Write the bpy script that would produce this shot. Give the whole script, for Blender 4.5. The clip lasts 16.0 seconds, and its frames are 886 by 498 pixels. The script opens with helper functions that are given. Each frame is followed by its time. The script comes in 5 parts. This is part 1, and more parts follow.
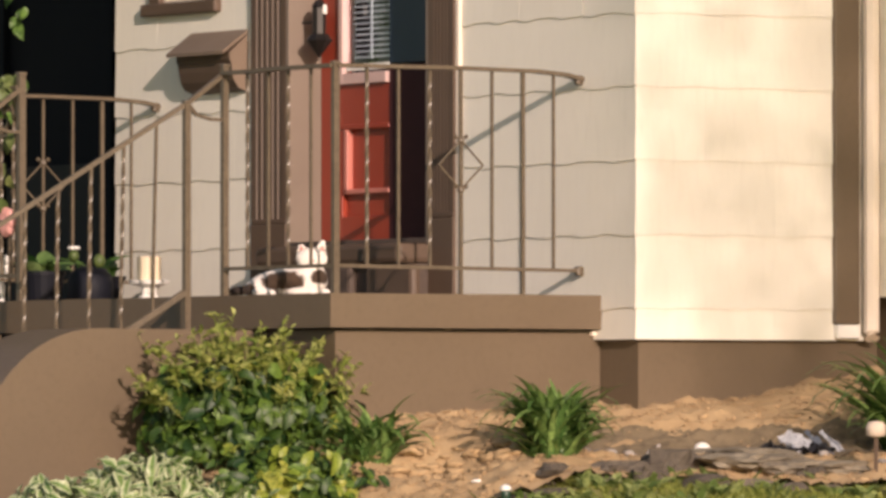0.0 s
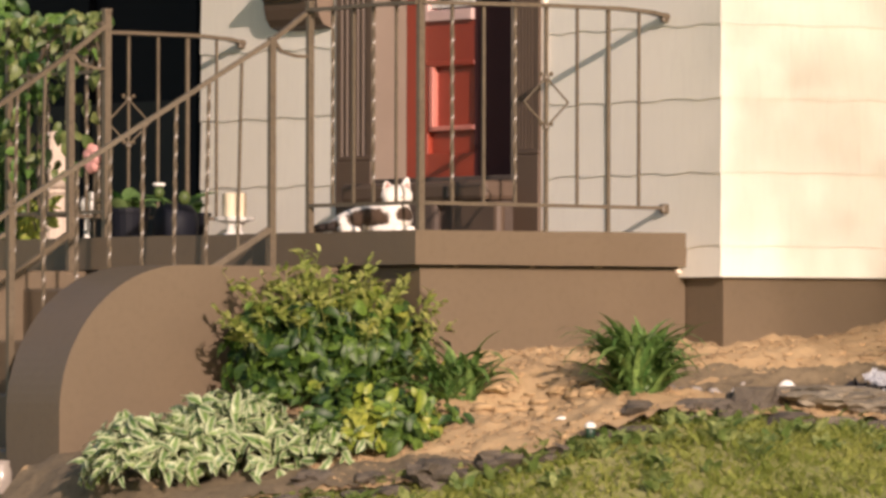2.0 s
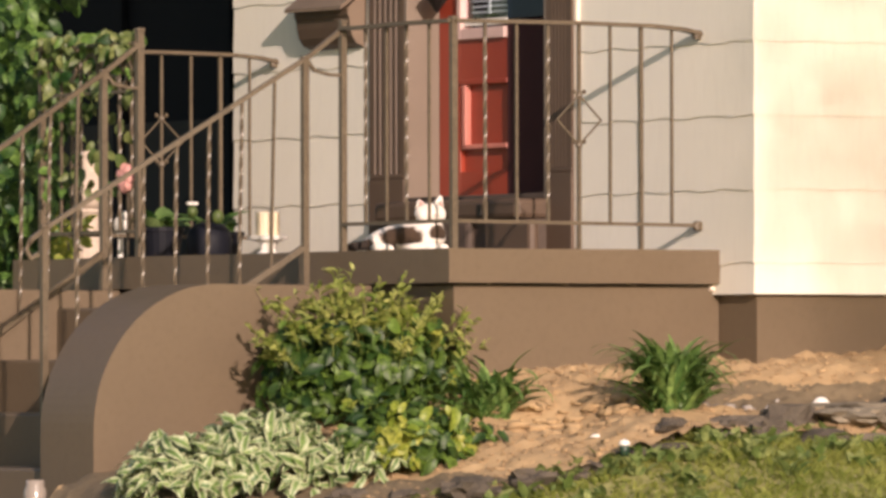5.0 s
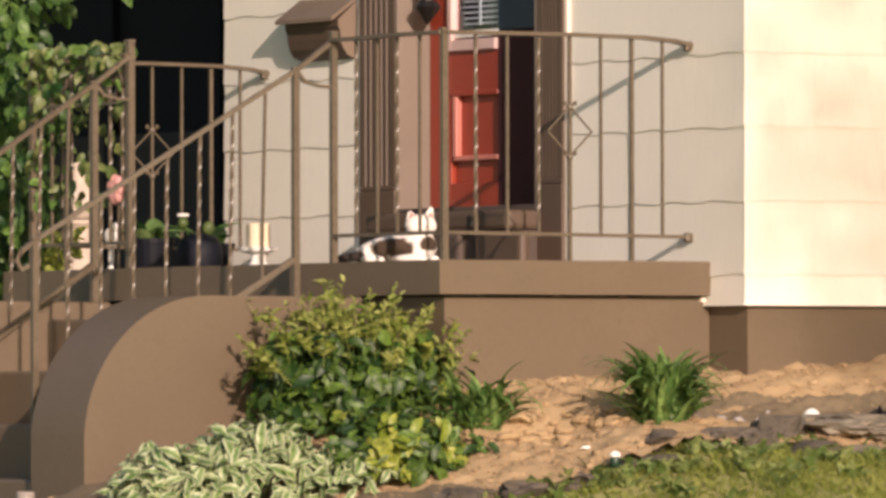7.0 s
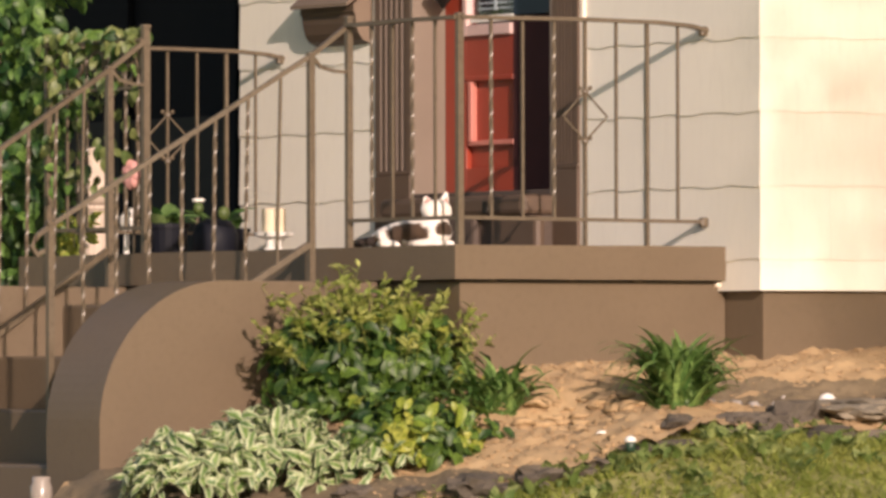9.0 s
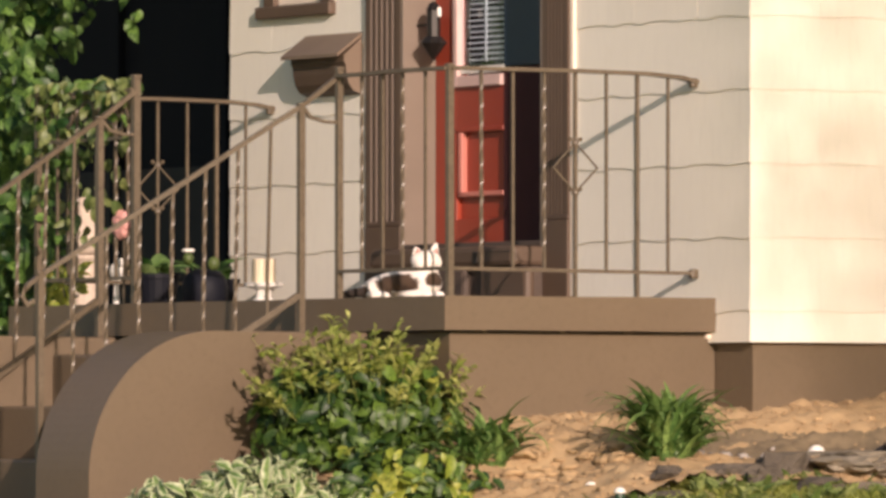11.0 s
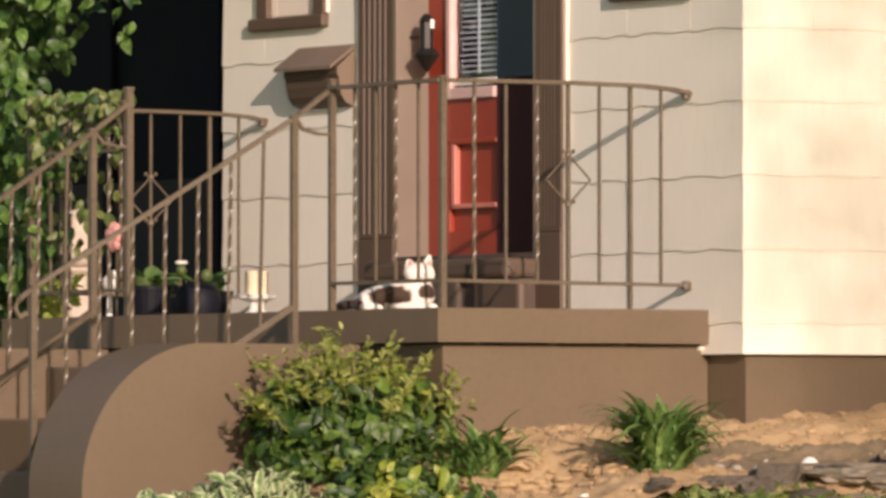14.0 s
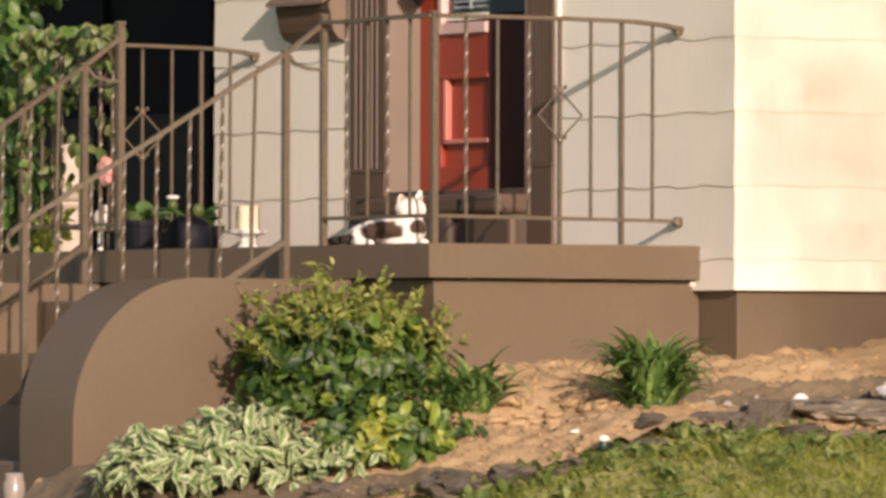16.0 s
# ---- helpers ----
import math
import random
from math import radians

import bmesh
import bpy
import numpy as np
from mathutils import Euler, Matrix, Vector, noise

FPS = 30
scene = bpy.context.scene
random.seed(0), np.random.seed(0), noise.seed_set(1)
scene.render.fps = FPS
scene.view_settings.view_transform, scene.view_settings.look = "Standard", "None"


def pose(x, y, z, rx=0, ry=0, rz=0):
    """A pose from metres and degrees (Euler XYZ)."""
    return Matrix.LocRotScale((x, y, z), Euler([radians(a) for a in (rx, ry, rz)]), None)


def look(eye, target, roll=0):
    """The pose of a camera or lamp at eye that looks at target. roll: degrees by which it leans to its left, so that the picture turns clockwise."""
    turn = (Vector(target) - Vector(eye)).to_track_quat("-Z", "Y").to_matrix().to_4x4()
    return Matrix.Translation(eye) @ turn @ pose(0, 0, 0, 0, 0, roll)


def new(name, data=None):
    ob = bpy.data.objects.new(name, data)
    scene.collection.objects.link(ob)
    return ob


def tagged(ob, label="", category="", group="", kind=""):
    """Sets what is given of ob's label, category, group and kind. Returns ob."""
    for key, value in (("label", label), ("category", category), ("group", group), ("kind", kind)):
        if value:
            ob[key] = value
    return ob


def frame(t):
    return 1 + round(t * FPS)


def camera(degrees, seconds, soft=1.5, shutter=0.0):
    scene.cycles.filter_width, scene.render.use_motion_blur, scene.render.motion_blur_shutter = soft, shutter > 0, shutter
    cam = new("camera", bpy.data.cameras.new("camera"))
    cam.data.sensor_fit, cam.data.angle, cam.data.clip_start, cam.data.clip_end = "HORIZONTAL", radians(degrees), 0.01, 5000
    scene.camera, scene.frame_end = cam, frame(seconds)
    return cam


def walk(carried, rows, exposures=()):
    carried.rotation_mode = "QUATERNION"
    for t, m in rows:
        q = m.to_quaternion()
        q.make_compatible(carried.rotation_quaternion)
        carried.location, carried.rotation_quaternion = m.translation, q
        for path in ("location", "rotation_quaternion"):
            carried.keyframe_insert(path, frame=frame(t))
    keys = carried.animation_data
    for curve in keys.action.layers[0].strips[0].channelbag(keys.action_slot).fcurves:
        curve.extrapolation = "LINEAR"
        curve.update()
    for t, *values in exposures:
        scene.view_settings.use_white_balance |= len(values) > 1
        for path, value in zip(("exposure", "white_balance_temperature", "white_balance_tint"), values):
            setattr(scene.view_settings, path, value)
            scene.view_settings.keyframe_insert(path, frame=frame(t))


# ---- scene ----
# The camera stands across the street with a long lens and only turns.
FOV = 6.197
EYE = (24.385, -16.554, 0.127)
cam = camera(FOV, 16.0, soft=3.25)
BASE, TINT = 0.505, 9.5
ROWS = [
    (0, 57.1800, 1.2402, -0.01),
    (0.5, 57.2198, 1.1430, 0.00),
    (1, 57.4393, 1.0952, -0.03),
    (1.5, 57.6839, 0.9614, -0.00),
    (2, 57.7752, 0.7999, 0.11),
    (2.5, 57.8155, 0.7827, 0.05),
    (3, 57.9430, 0.8761, 0.04),
    (5.5, 57.9767, 0.9440, -0.14),
    (6, 57.8832, 1.0953, -0.13),
    (6.5, 57.8870, 1.0982, -0.16),
    (7, 57.9437, 1.0075, -0.10),
    (7.5, 57.9607, 1.0503, -0.12),
    (8, 57.9815, 0.9078, -0.16),
    (8.5, 58.0284, 0.8319, -0.10),
    (9, 58.0516, 0.9024, -0.11),
    (11.5, 58.0069, 1.3409, 0.07),
    (12, 58.1406, 1.4448, 0.01),
    (12.5, 58.0000, 1.4437, -0.00),
    (13, 57.9115, 1.3428, 0.02),
    (13.5, 57.9368, 1.2941, 0.03),
    (14, 57.9321, 1.3430, 0.00),
    (14.5, 57.9489, 1.2518, 0.03),
    (15, 57.9515, 1.1914, 0.02),
    (15.5, 57.9333, 0.9975, 0.02),
    (16, 57.8708, 0.8904, 0.15),
]
walk(cam, [(t, pose(*EYE, 90 + pitch, 0, yaw) @ pose(0, 0, 0, 0, 0, roll)) for t, yaw, pitch, roll in ROWS],
     [(t, BASE + e, 6500, TINT) for t, e in ((0, -0.15), (1.1, -0.15), (1.5, -0.03), (2.2, 0.0), (9.2, 0.0), (11.5, -0.07), (12.0, 0.0), (12.6, -0.06), (15.2, -0.08), (16.0, 0.0))])

# ---- light: a low evening sun from the street side, clear sky ----
SUN = Vector((3.2, -1.0, 1.01)).normalized()
world = bpy.data.worlds.new("sky")
scene.world = world
world.use_nodes = True
wn, wl = world.node_tree.nodes, world.node_tree.links
wn.clear()
sky = wn.new("ShaderNodeTexSky")
sky.sky_type = "NISHITA"
sky.sun_disc = False
sky.sun_elevation = math.asin(SUN.z)
sky.sun_rotation = math.atan2(SUN.x, SUN.y)
sky.air_density, sky.dust_density, sky.ozone_density = 1.0, 1.5, 1.2
bg = wn.new("ShaderNodeBackground")
bg.inputs["Strength"].default_value = 0.089
wo = wn.new("ShaderNodeOutputWorld")
wl.new(sky.outputs[0], bg.inputs[0])
wl.new(bg.outputs[0], wo.inputs[0])
lamp = bpy.data.lights.new("sun", "SUN")
lamp.energy, lamp.angle, lamp.color = 4.1, radians(0.5), (1.0, 0.768, 0.675)
sun = new("sun", lamp)
sun.matrix_world = look(SUN * 40, (0, 0, 0))

# ---- materials ----


def shader(name):
    m = bpy.data.materials.new(name)
    m.use_nodes = True
    n, l = m.node_tree.nodes, m.node_tree.links
    b = n["Principled BSDF"]
    return m, n, l, b


def mixed(n, l, fac, a, b, blend="MIX"):
    x = n.new("ShaderNodeMix")
    x.data_type, x.blend_type = "RGBA", blend
    for sock, v in ((x.inputs[0], fac), (x.inputs[6], a), (x.inputs[7], b)):
        if hasattr(v, "links"):
            l.new(v, sock)
        else:
            sock.default_value = v if isinstance(v, (int, float)) else (*v, 1)
    return x.outputs[2]


def noise_tex(n, l, scale, detail=4, rough=0.55, vec=None, stretch=None):
    t = n.new("ShaderNodeTexNoise")
    t.inputs["Scale"].default_value, t.inputs["Detail"].default_value, t.inputs["Roughness"].default_value = scale, detail, rough
    src = vec
    if src is None:
        src = n.new("ShaderNodeNewGeometry").outputs["Position"]
    if stretch:
        mp = n.new("ShaderNodeMapping")
        mp.inputs["Scale"].default_value = stretch
        l.new(src, mp.inputs["Vector"])
        src = mp.outputs[0]
    l.new(src, t.inputs["Vector"])
    return t.outputs[0]


def ramp(n, l, src, lo, hi):
    r = n.new("ShaderNodeMapRange")
    r.inputs["From Min"].default_value, r.inputs["From Max"].default_value = lo, hi
    l.new(src, r.inputs["Value"])
    return r.outputs[0]


def bump(n, l, b, src, strength, dist):
    k = n.new("ShaderNodeBump")
    k.inputs["Strength"].default_value, k.inputs["Distance"].default_value = strength, dist
    l.new(src, k.inputs["Height"])
    l.new(k.outputs[0], b.inputs["Normal"])


def rand(n, l):
    """A random number that differs from object to object and from loose piece to loose piece."""
    a, g, m = n.new("ShaderNodeObjectInfo"), n.new("ShaderNodeNewGeometry"), n.new("ShaderNodeMath")
    m.operation = "ADD"
    f = n.new("ShaderNodeMath")
    f.operation = "FRACT"
    l.new(a.outputs["Random"], m.inputs[0])
    l.new(g.outputs["Random Per Island"], m.inputs[1])
    l.new(m.outputs[0], f.inputs[0])
    return f.outputs[0]


def surface(name, c1, c2, c3=None, big=1.3, fine=45, rough=0.7, relief=0.3, depth=0.002, metal=0.0, stretch=None, vary=0.0):
    """Two colours mixed by large blotches, a third by fine grain, and a fine relief."""
    m, n, l, b = shader(name)
    col = mixed(n, l, ramp(n, l, noise_tex(n, l, big, 5, 0.6), 0.35, 0.65), c1, c2)
    g = noise_tex(n, l, fine, 5, 0.65, stretch=stretch)
    if c3:
        col = mixed(n, l, ramp(n, l, g, 0.48, 0.75), col, c3)
    if vary:
        r = n.new("ShaderNodeMapRange")
        r.inputs["To Min"].default_value, r.inputs["To Max"].default_value = 1 - vary, 1 + vary
        l.new(rand(n, l), r.inputs["Value"])
        v = n.new("ShaderNodeVectorMath")
        v.operation = "SCALE"
        l.new(col, v.inputs[0])
        l.new(r.outputs[0], v.inputs["Scale"])
        col = v.outputs[0]
    l.new(col, b.inputs["Base Color"])
    b.inputs["Roughness"].default_value, b.inputs["Metallic"].default_value = rough, metal
    bump(n, l, b, g, relief, depth)
    return m


def foliage(name, dark, light, rough=0.45, through_=0.3, margin=None, patch=False):
    """Leaves: colour differs from leaf to leaf, some light passes through; margin: a pale edge along the leaf."""
    m, n, l, b = shader(name)
    fac = rand(n, l)
    if patch:
        mm = n.new("ShaderNodeMath")
        mm.operation = "MULTIPLY_ADD"
        mm.inputs[1].default_value = 0.35
        l.new(fac, mm.inputs[0])
        l.new(ramp(n, l, noise_tex(n, l, 2.2, 3), 0.38, 1.1), mm.inputs[2])
        fac = mm.outputs[0]
    col = mixed(n, l, fac, dark, light)
    col = mixed(n, l, ramp(n, l, noise_tex(n, l, 60, 3), 0.3, 0.8), col, tuple(0.6 * c for c in dark))
    if margin:
        uv = n.new("ShaderNodeTexCoord")
        sep = n.new("ShaderNodeSeparateXYZ")
        l.new(uv.outputs["UV"], sep.inputs[0])
        a = n.new("ShaderNodeMath")
        a.operation = "SUBTRACT"
        a.inputs[1].default_value = 0.5
        l.new(sep.outputs[0], a.inputs[0])
        ab = n.new("ShaderNodeMath")
        ab.operation = "ABSOLUTE"
        l.new(a.outputs[0], ab.inputs[0])
        w = n.new("ShaderNodeMath")
        w.operation = "MULTIPLY_ADD"
        w.inputs[1].default_value, w.inputs[2].default_value = 0.34, -0.17
        l.new(noise_tex(n, l, 70, 3), w.inputs[0])
        s = n.new("ShaderNodeMath")
        l.new(ab.outputs[0], s.inputs[0])
        l.new(w.outputs[0], s.inputs[1])
        col = mixed(n, l, ramp(n, l, s.outputs[0], 0.10, 0.42), col, margin)
    l.new(col, b.inputs["Base Color"])
    b.inputs["Roughness"].default_value = rough
    tr = n.new("ShaderNodeBsdfTranslucent")
    l.new(col, tr.inputs["Color"])
    mx = n.new("ShaderNodeMixShader")
    mx.inputs[0].default_value = through_
    l.new(b.outputs[0], mx.inputs[1])
    l.new(tr.outputs[0], mx.inputs[2])
    l.new(mx.outputs[0], n["Material Output"].inputs["Surface"])
    return m


def plain(name, c, rough=0.5, metal=0.0, fine=60):
    return surface(name, c, tuple(0.85 * v for v in c), None, 6, fine, rough, 0.1, 0.001, metal)


SIDING = surface("cream_siding", (0.785, 0.748, 0.645), (0.745, 0.708, 0.610), (0.735, 0.698, 0.60), 1.1, 22, 0.7, 0.10, 0.0015, stretch=(1.6, 1.6, 0.35), vary=0.03)
TRIMCREAM = surface("cream_trim", (0.80, 0.70, 0.58), (0.76, 0.66, 0.54), None, 2, 30, 0.6, 0.15, 0.001)
BROWN = surface("brown_masonry_paint", (0.136, 0.0995, 0.0614), (0.121, 0.0884, 0.0549), (0.115, 0.0846, 0.0512), 1.7, 40, 0.5, 0.25, 0.003)
BROWNTRIM = surface("brown_trim_paint", (0.102, 0.067, 0.044), (0.085, 0.056, 0.037), None, 2.5, 40, 0.6, 0.15, 0.001, stretch=(4, 4, 0.4))
IRON = surface("brown_iron_paint", (0.130, 0.102, 0.067), (0.106, 0.082, 0.053), (0.066, 0.05, 0.033), 9, 60, 0.40, 0.3, 0.001)
RED = surface("red_door_paint", (0.285, 0.0405, 0.0193), (0.248, 0.0331, 0.0166), None, 2, 50, 0.38, 0.1, 0.0008)
SHADEWALL = surface("painted_shade_wall", (0.007, 0.008, 0.011), (0.011, 0.011, 0.013), None, 0.8, 200, 0.8, 0.2, 0.001)
SOIL = surface("dry_tan_soil", (0.435, 0.309, 0.167), (0.372, 0.255, 0.132), (0.326, 0.221, 0.113), 3.0, 16, 0.95, 0.6, 0.008)
CHIP = surface("wood_chip", (0.427, 0.299, 0.164), (0.369, 0.251, 0.132), (0.303, 0.205, 0.107), 9, 70, 0.9, 0.4, 0.002, vary=0.15)
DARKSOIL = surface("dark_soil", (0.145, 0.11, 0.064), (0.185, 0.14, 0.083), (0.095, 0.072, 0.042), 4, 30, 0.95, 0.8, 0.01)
STONE = surface("grey_edging_stone", (0.0931, 0.076, 0.057), (0.123, 0.102, 0.076), (0.057, 0.0475, 0.0361), 8, 40, 0.9, 0.7, 0.006, vary=0.25)
FLAG = surface("flagstone", (0.228, 0.195, 0.142), (0.18, 0.152, 0.109), (0.133, 0.114, 0.0836), 7, 45, 0.9, 0.6, 0.004, vary=0.15)
CONCRETE = surface("walk_concrete", (0.27, 0.234, 0.198), (0.225, 0.194, 0.162), (0.171, 0.149, 0.126), 2, 40, 0.9, 0.4, 0.003)
ROOF = surface("roof_shingle", (0.075, 0.065, 0.06), (0.055, 0.05, 0.047), (0.10, 0.09, 0.08), 3, 80, 0.9, 0.5, 0.003)
BLACK = plain("black_metal", (0.018, 0.015, 0.013), 0.4, 0.3)
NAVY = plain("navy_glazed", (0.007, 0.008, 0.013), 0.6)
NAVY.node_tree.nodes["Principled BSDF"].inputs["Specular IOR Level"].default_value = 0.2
POTGREEN = foliage("pot_plant_leaf", (0.10, 0.20, 0.05), (0.38, 0.50, 0.20), 0.45, 0.3)
WHITE = plain("white_glaze", (0.80, 0.78, 0.72), 0.35)
STATUE = plain("pale_stone", (0.60, 0.50, 0.40), 0.8)
PINK = plain("pink_petal", (0.66, 0.33, 0.29), 0.6)
YELLOW = plain("yellow_plastic", (0.80, 0.72, 0.08), 0.4)
BLIND = plain("white_blind", (0.43, 0.46, 0.48), 0.5)
RUBBER = plain("brown_mat", (0.075, 0.055, 0.043), 0.85)
FURW = surface("white_fur", (0.80, 0.75, 0.68), (0.74, 0.68, 0.60), None, 14, 160, 0.95, 0.6, 0.003)
FURB = surface("dark_fur", (0.014, 0.010, 0.008), (0.030, 0.020, 0.014), None, 12, 160, 0.95, 0.6, 0.003)


def piebald(patches):
    """White fur with dark brown patches: each patch has a centre and radii in the body's own space."""
    m, n, l, b = shader("piebald_fur")
    tc = n.new("ShaderNodeTexCoord")
    near = None
    for c, r in patches:
        sub, div, ln = (n.new("ShaderNodeVectorMath") for _ in range(3))
        sub.operation, div.operation, ln.operation = "SUBTRACT", "DIVIDE", "LENGTH"
        sub.inputs[1].default_value, div.inputs[1].default_value = c, r
        l.new(tc.outputs["Object"], sub.inputs[0])
        l.new(sub.outputs[0], div.inputs[0])
        l.new(div.outputs[0], ln.inputs[0])
        d = ln.outputs["Value"]
        if near is not None:
            mn = n.new("ShaderNodeMath")
            mn.operation = "MINIMUM"
            l.new(near, mn.inputs[0])
            l.new(d, mn.inputs[1])
            d = mn.outputs[0]
        near = d
    g = noise_tex(n, l, 38, 4, 0.6, tc.outputs["Object"])
    ad = n.new("ShaderNodeMath")
    ad.operation = "MULTIPLY_ADD"
    ad.inputs[1].default_value = 0.7
    l.new(g, ad.inputs[0])
    l.new(near, ad.inputs[2])
    dark = mixed(n, l, noise_tex(n, l, 22, 3, 0.5, tc.outputs["Object"]), (0.022, 0.015, 0.010), (0.085, 0.050, 0.028))
    white = mixed(n, l, g, (0.82, 0.77, 0.70), (0.72, 0.66, 0.58))
    l.new(mixed(n, l, ramp(n, l, ad.outputs[0], 1.22, 1.42), dark, white), b.inputs["Base Color"])
    b.inputs["Roughness"].default_value = 0.95
    bump(n, l, b, noise_tex(n, l, 240, 4, 0.6, tc.outputs["Object"]), 0.6, 0.003)
    return m


NOSE = plain("pink_nose", (0.55, 0.28, 0.24), 0.6)
BARK = surface("bark", (0.12, 0.085, 0.055), (0.085, 0.06, 0.04), None, 8, 60, 0.9, 0.6, 0.004)
LEAF = foliage("shrub_leaf", (0.009, 0.04, 0.006), (0.175, 0.285, 0.04), 0.5, 0.22)
LEAFYOUNG = foliage("young_leaf", (0.22, 0.29, 0.05), (0.52, 0.52, 0.17), 0.5)
LEAFLIME = foliage("pale_shrub_leaf", (0.22, 0.31, 0.03), (0.56, 0.55, 0.11), 0.45, 0.35)
OLIVE = foliage("olive_vine_leaf", (0.09, 0.14, 0.035), (0.27, 0.30, 0.10), 0.5, 0.25)
VINE = foliage("vine_leaf", (0.012, 0.055, 0.010), (0.19, 0.33, 0.065), 0.5, 0.25)
WEED = foliage("weed_leaf", (0.14, 0.22, 0.05), (0.48, 0.52, 0.20), 0.5, 0.4)
LILY = foliage("daylily_leaf", (0.06, 0.15, 0.03), (0.32, 0.46, 0.13), 0.45, 0.3)
HOSTA = foliage("hosta_leaf", (0.07, 0.16, 0.03), (0.27, 0.38, 0.10), 0.45, 0.2, margin=(0.47, 0.51, 0.305))
GRASS = foliage("grass_blade", (0.26, 0.33, 0.06), (0.82, 0.76, 0.25), 0.6, 0.58, patch=True)
TURF = surface("turf", (0.323, 0.323, 0.111), (0.391, 0.357, 0.145), (0.221, 0.196, 0.085), 3, 60, 0.95, 0.8, 0.01)


def glass():
    m, n, l, b = shader("window_glass")
    b.inputs["Base Color"].default_value = (0.75, 0.8, 0.85, 1)
    b.inputs["Transmission Weight"].default_value, b.inputs["Roughness"].default_value, b.inputs["IOR"].default_value = 1.0, 0.02, 1.45
    return m


def cloudy():
    m, n, l, b = shader("cloudy_glass")
    l.new(mixed(n, l, noise_tex(n, l, 30, 3), (0.56, 0.49, 0.42), (0.44, 0.38, 0.32)), b.inputs["Base Color"])
    b.inputs["Transmission Weight"].default_value, b.inputs["Roughness"].default_value, b.inputs["IOR"].default_value = 0.45, 0.2, 1.45
    return m


CLOUDY = cloudy()
PEBBLE = surface("pebble", (0.34, 0.31, 0.28), (0.22, 0.20, 0.18), None, 9, 60, 0.8, 0.3, 0.002, vary=0.6)
CLOTHW = plain("pale_grey_cloth", (0.62, 0.64, 0.68), 0.9)
CLOTHG = plain("blue_grey_cloth", (0.17, 0.20, 0.25), 0.9)
CLOTHB = plain("dark_cloth", (0.03, 0.03, 0.036), 0.9)
MAILTAN = surface("mailbox_paint", (0.19, 0.14, 0.10), (0.165, 0.12, 0.085), None, 5, 50, 0.5, 0.15, 0.001)
SHADEWALL.node_tree.nodes["Principled BSDF"].inputs["Specular IOR Level"].default_value = 0.1
GLASS = glass()
JAMB = surface("tan_brown_paint", (0.197, 0.156, 0.121), (0.173, 0.137, 0.105), None, 2.5, 40, 0.6, 0.15, 0.001)
DARKSTEP = surface("dark_brown_paint", (0.085, 0.06, 0.045), (0.065, 0.046, 0.035), (0.05, 0.036, 0.028), 4, 40, 0.75, 0.3, 0.002)
# door red and door glass darkened, with the shade put into the colour
SHADEDRED = plain("shaded_door_red", (0.055, 0.020, 0.022), 0.6)
SHADEDRED.node_tree.nodes["Principled BSDF"].inputs["Specular IOR Level"].default_value = 0.12
SHADEDGLASS = plain("shaded_door_glass", (0.010, 0.024, 0.052), 0.35)

# ---- building blocks ----


def box(bm, x0, x1, y0, y1, z0, z1, bevel=0.0, m=None):
    g = bmesh.ops.create_cube(bm, size=1)["verts"]
    t = Matrix.Translation(((x0 + x1) / 2, (y0 + y1) / 2, (z0 + z1) / 2)) @ Matrix.Diagonal((abs(x1 - x0), abs(y1 - y0), abs(z1 - z0), 1))
    bmesh.ops.transform(bm, matrix=(m @ t) if m else t, verts=g)
    if bevel:
        es = list({e for v in g for e in v.link_edges})
        bmesh.ops.bevel(bm, geom=es, offset=bevel, segments=2, profile=0.5, affect="EDGES")
    return bm


def B():
    return bmesh.new()


def smooth_mesh(me):
    me.polygons.foreach_set("use_smooth", [True] * len(me.polygons))


def part(name, bm, mat, parent=None, label="", soft=False):
    bmesh.ops.recalc_face_normals(bm, faces=bm.faces)
    me = bpy.data.meshes.new(name)
    bm.to_mesh(me)
    bm.free()
    me.materials.append(mat)
    if soft:
        smooth_mesh(me)
    ob = new(name, me)
    ob.parent = parent
    if label:
        ob["label"] = label
    return ob


def thing(name, label, category, group="", kind="", at=(0, 0, 0)):
    ob = new(name)
    ob.location = at
    ob.empty_display_size = 0.05
    return tagged(ob, label, category, group, kind)


def sweep(bm, pts, r, sides=4, square=True, caps=True, wide=1.0):
    """A bar of constant section along pts (a square or round section); wide: how much wider than high it lies."""
    pts = [Vector(p) for p in pts]
    rings = []
    for i, p in enumerate(pts):
        d = (pts[min(i + 1, len(pts) - 1)] - pts[max(i - 1, 0)]).normalized()
        up = Vector((0, 0, 1)) if abs(d.z) < 0.95 else Vector((0, 1, 0))
        a = d.cross(up).normalized()
        b = a.cross(d)
        ring = []
        rr = r[i] if isinstance(r, (list, tuple)) else r
        for k in range(sides):
            an = 2 * math.pi * (k + 0.5) / sides
            q = rr * (math.sqrt(2) if square and sides == 4 else 1)
            ring.append(bm.verts.new(p + a * q * wide * math.cos(an) + b * q * math.sin(an)))
        rings.append(ring)
    for u, v in zip(rings, rings[1:]):
        for k in range(sides):
            bm.faces.new((u[k], u[(k + 1) % sides], v[(k + 1) % sides], v[k]))
    if caps:
        bm.faces.new(rings[0])
        bm.faces.new(rings[-1][::-1])
    return bm


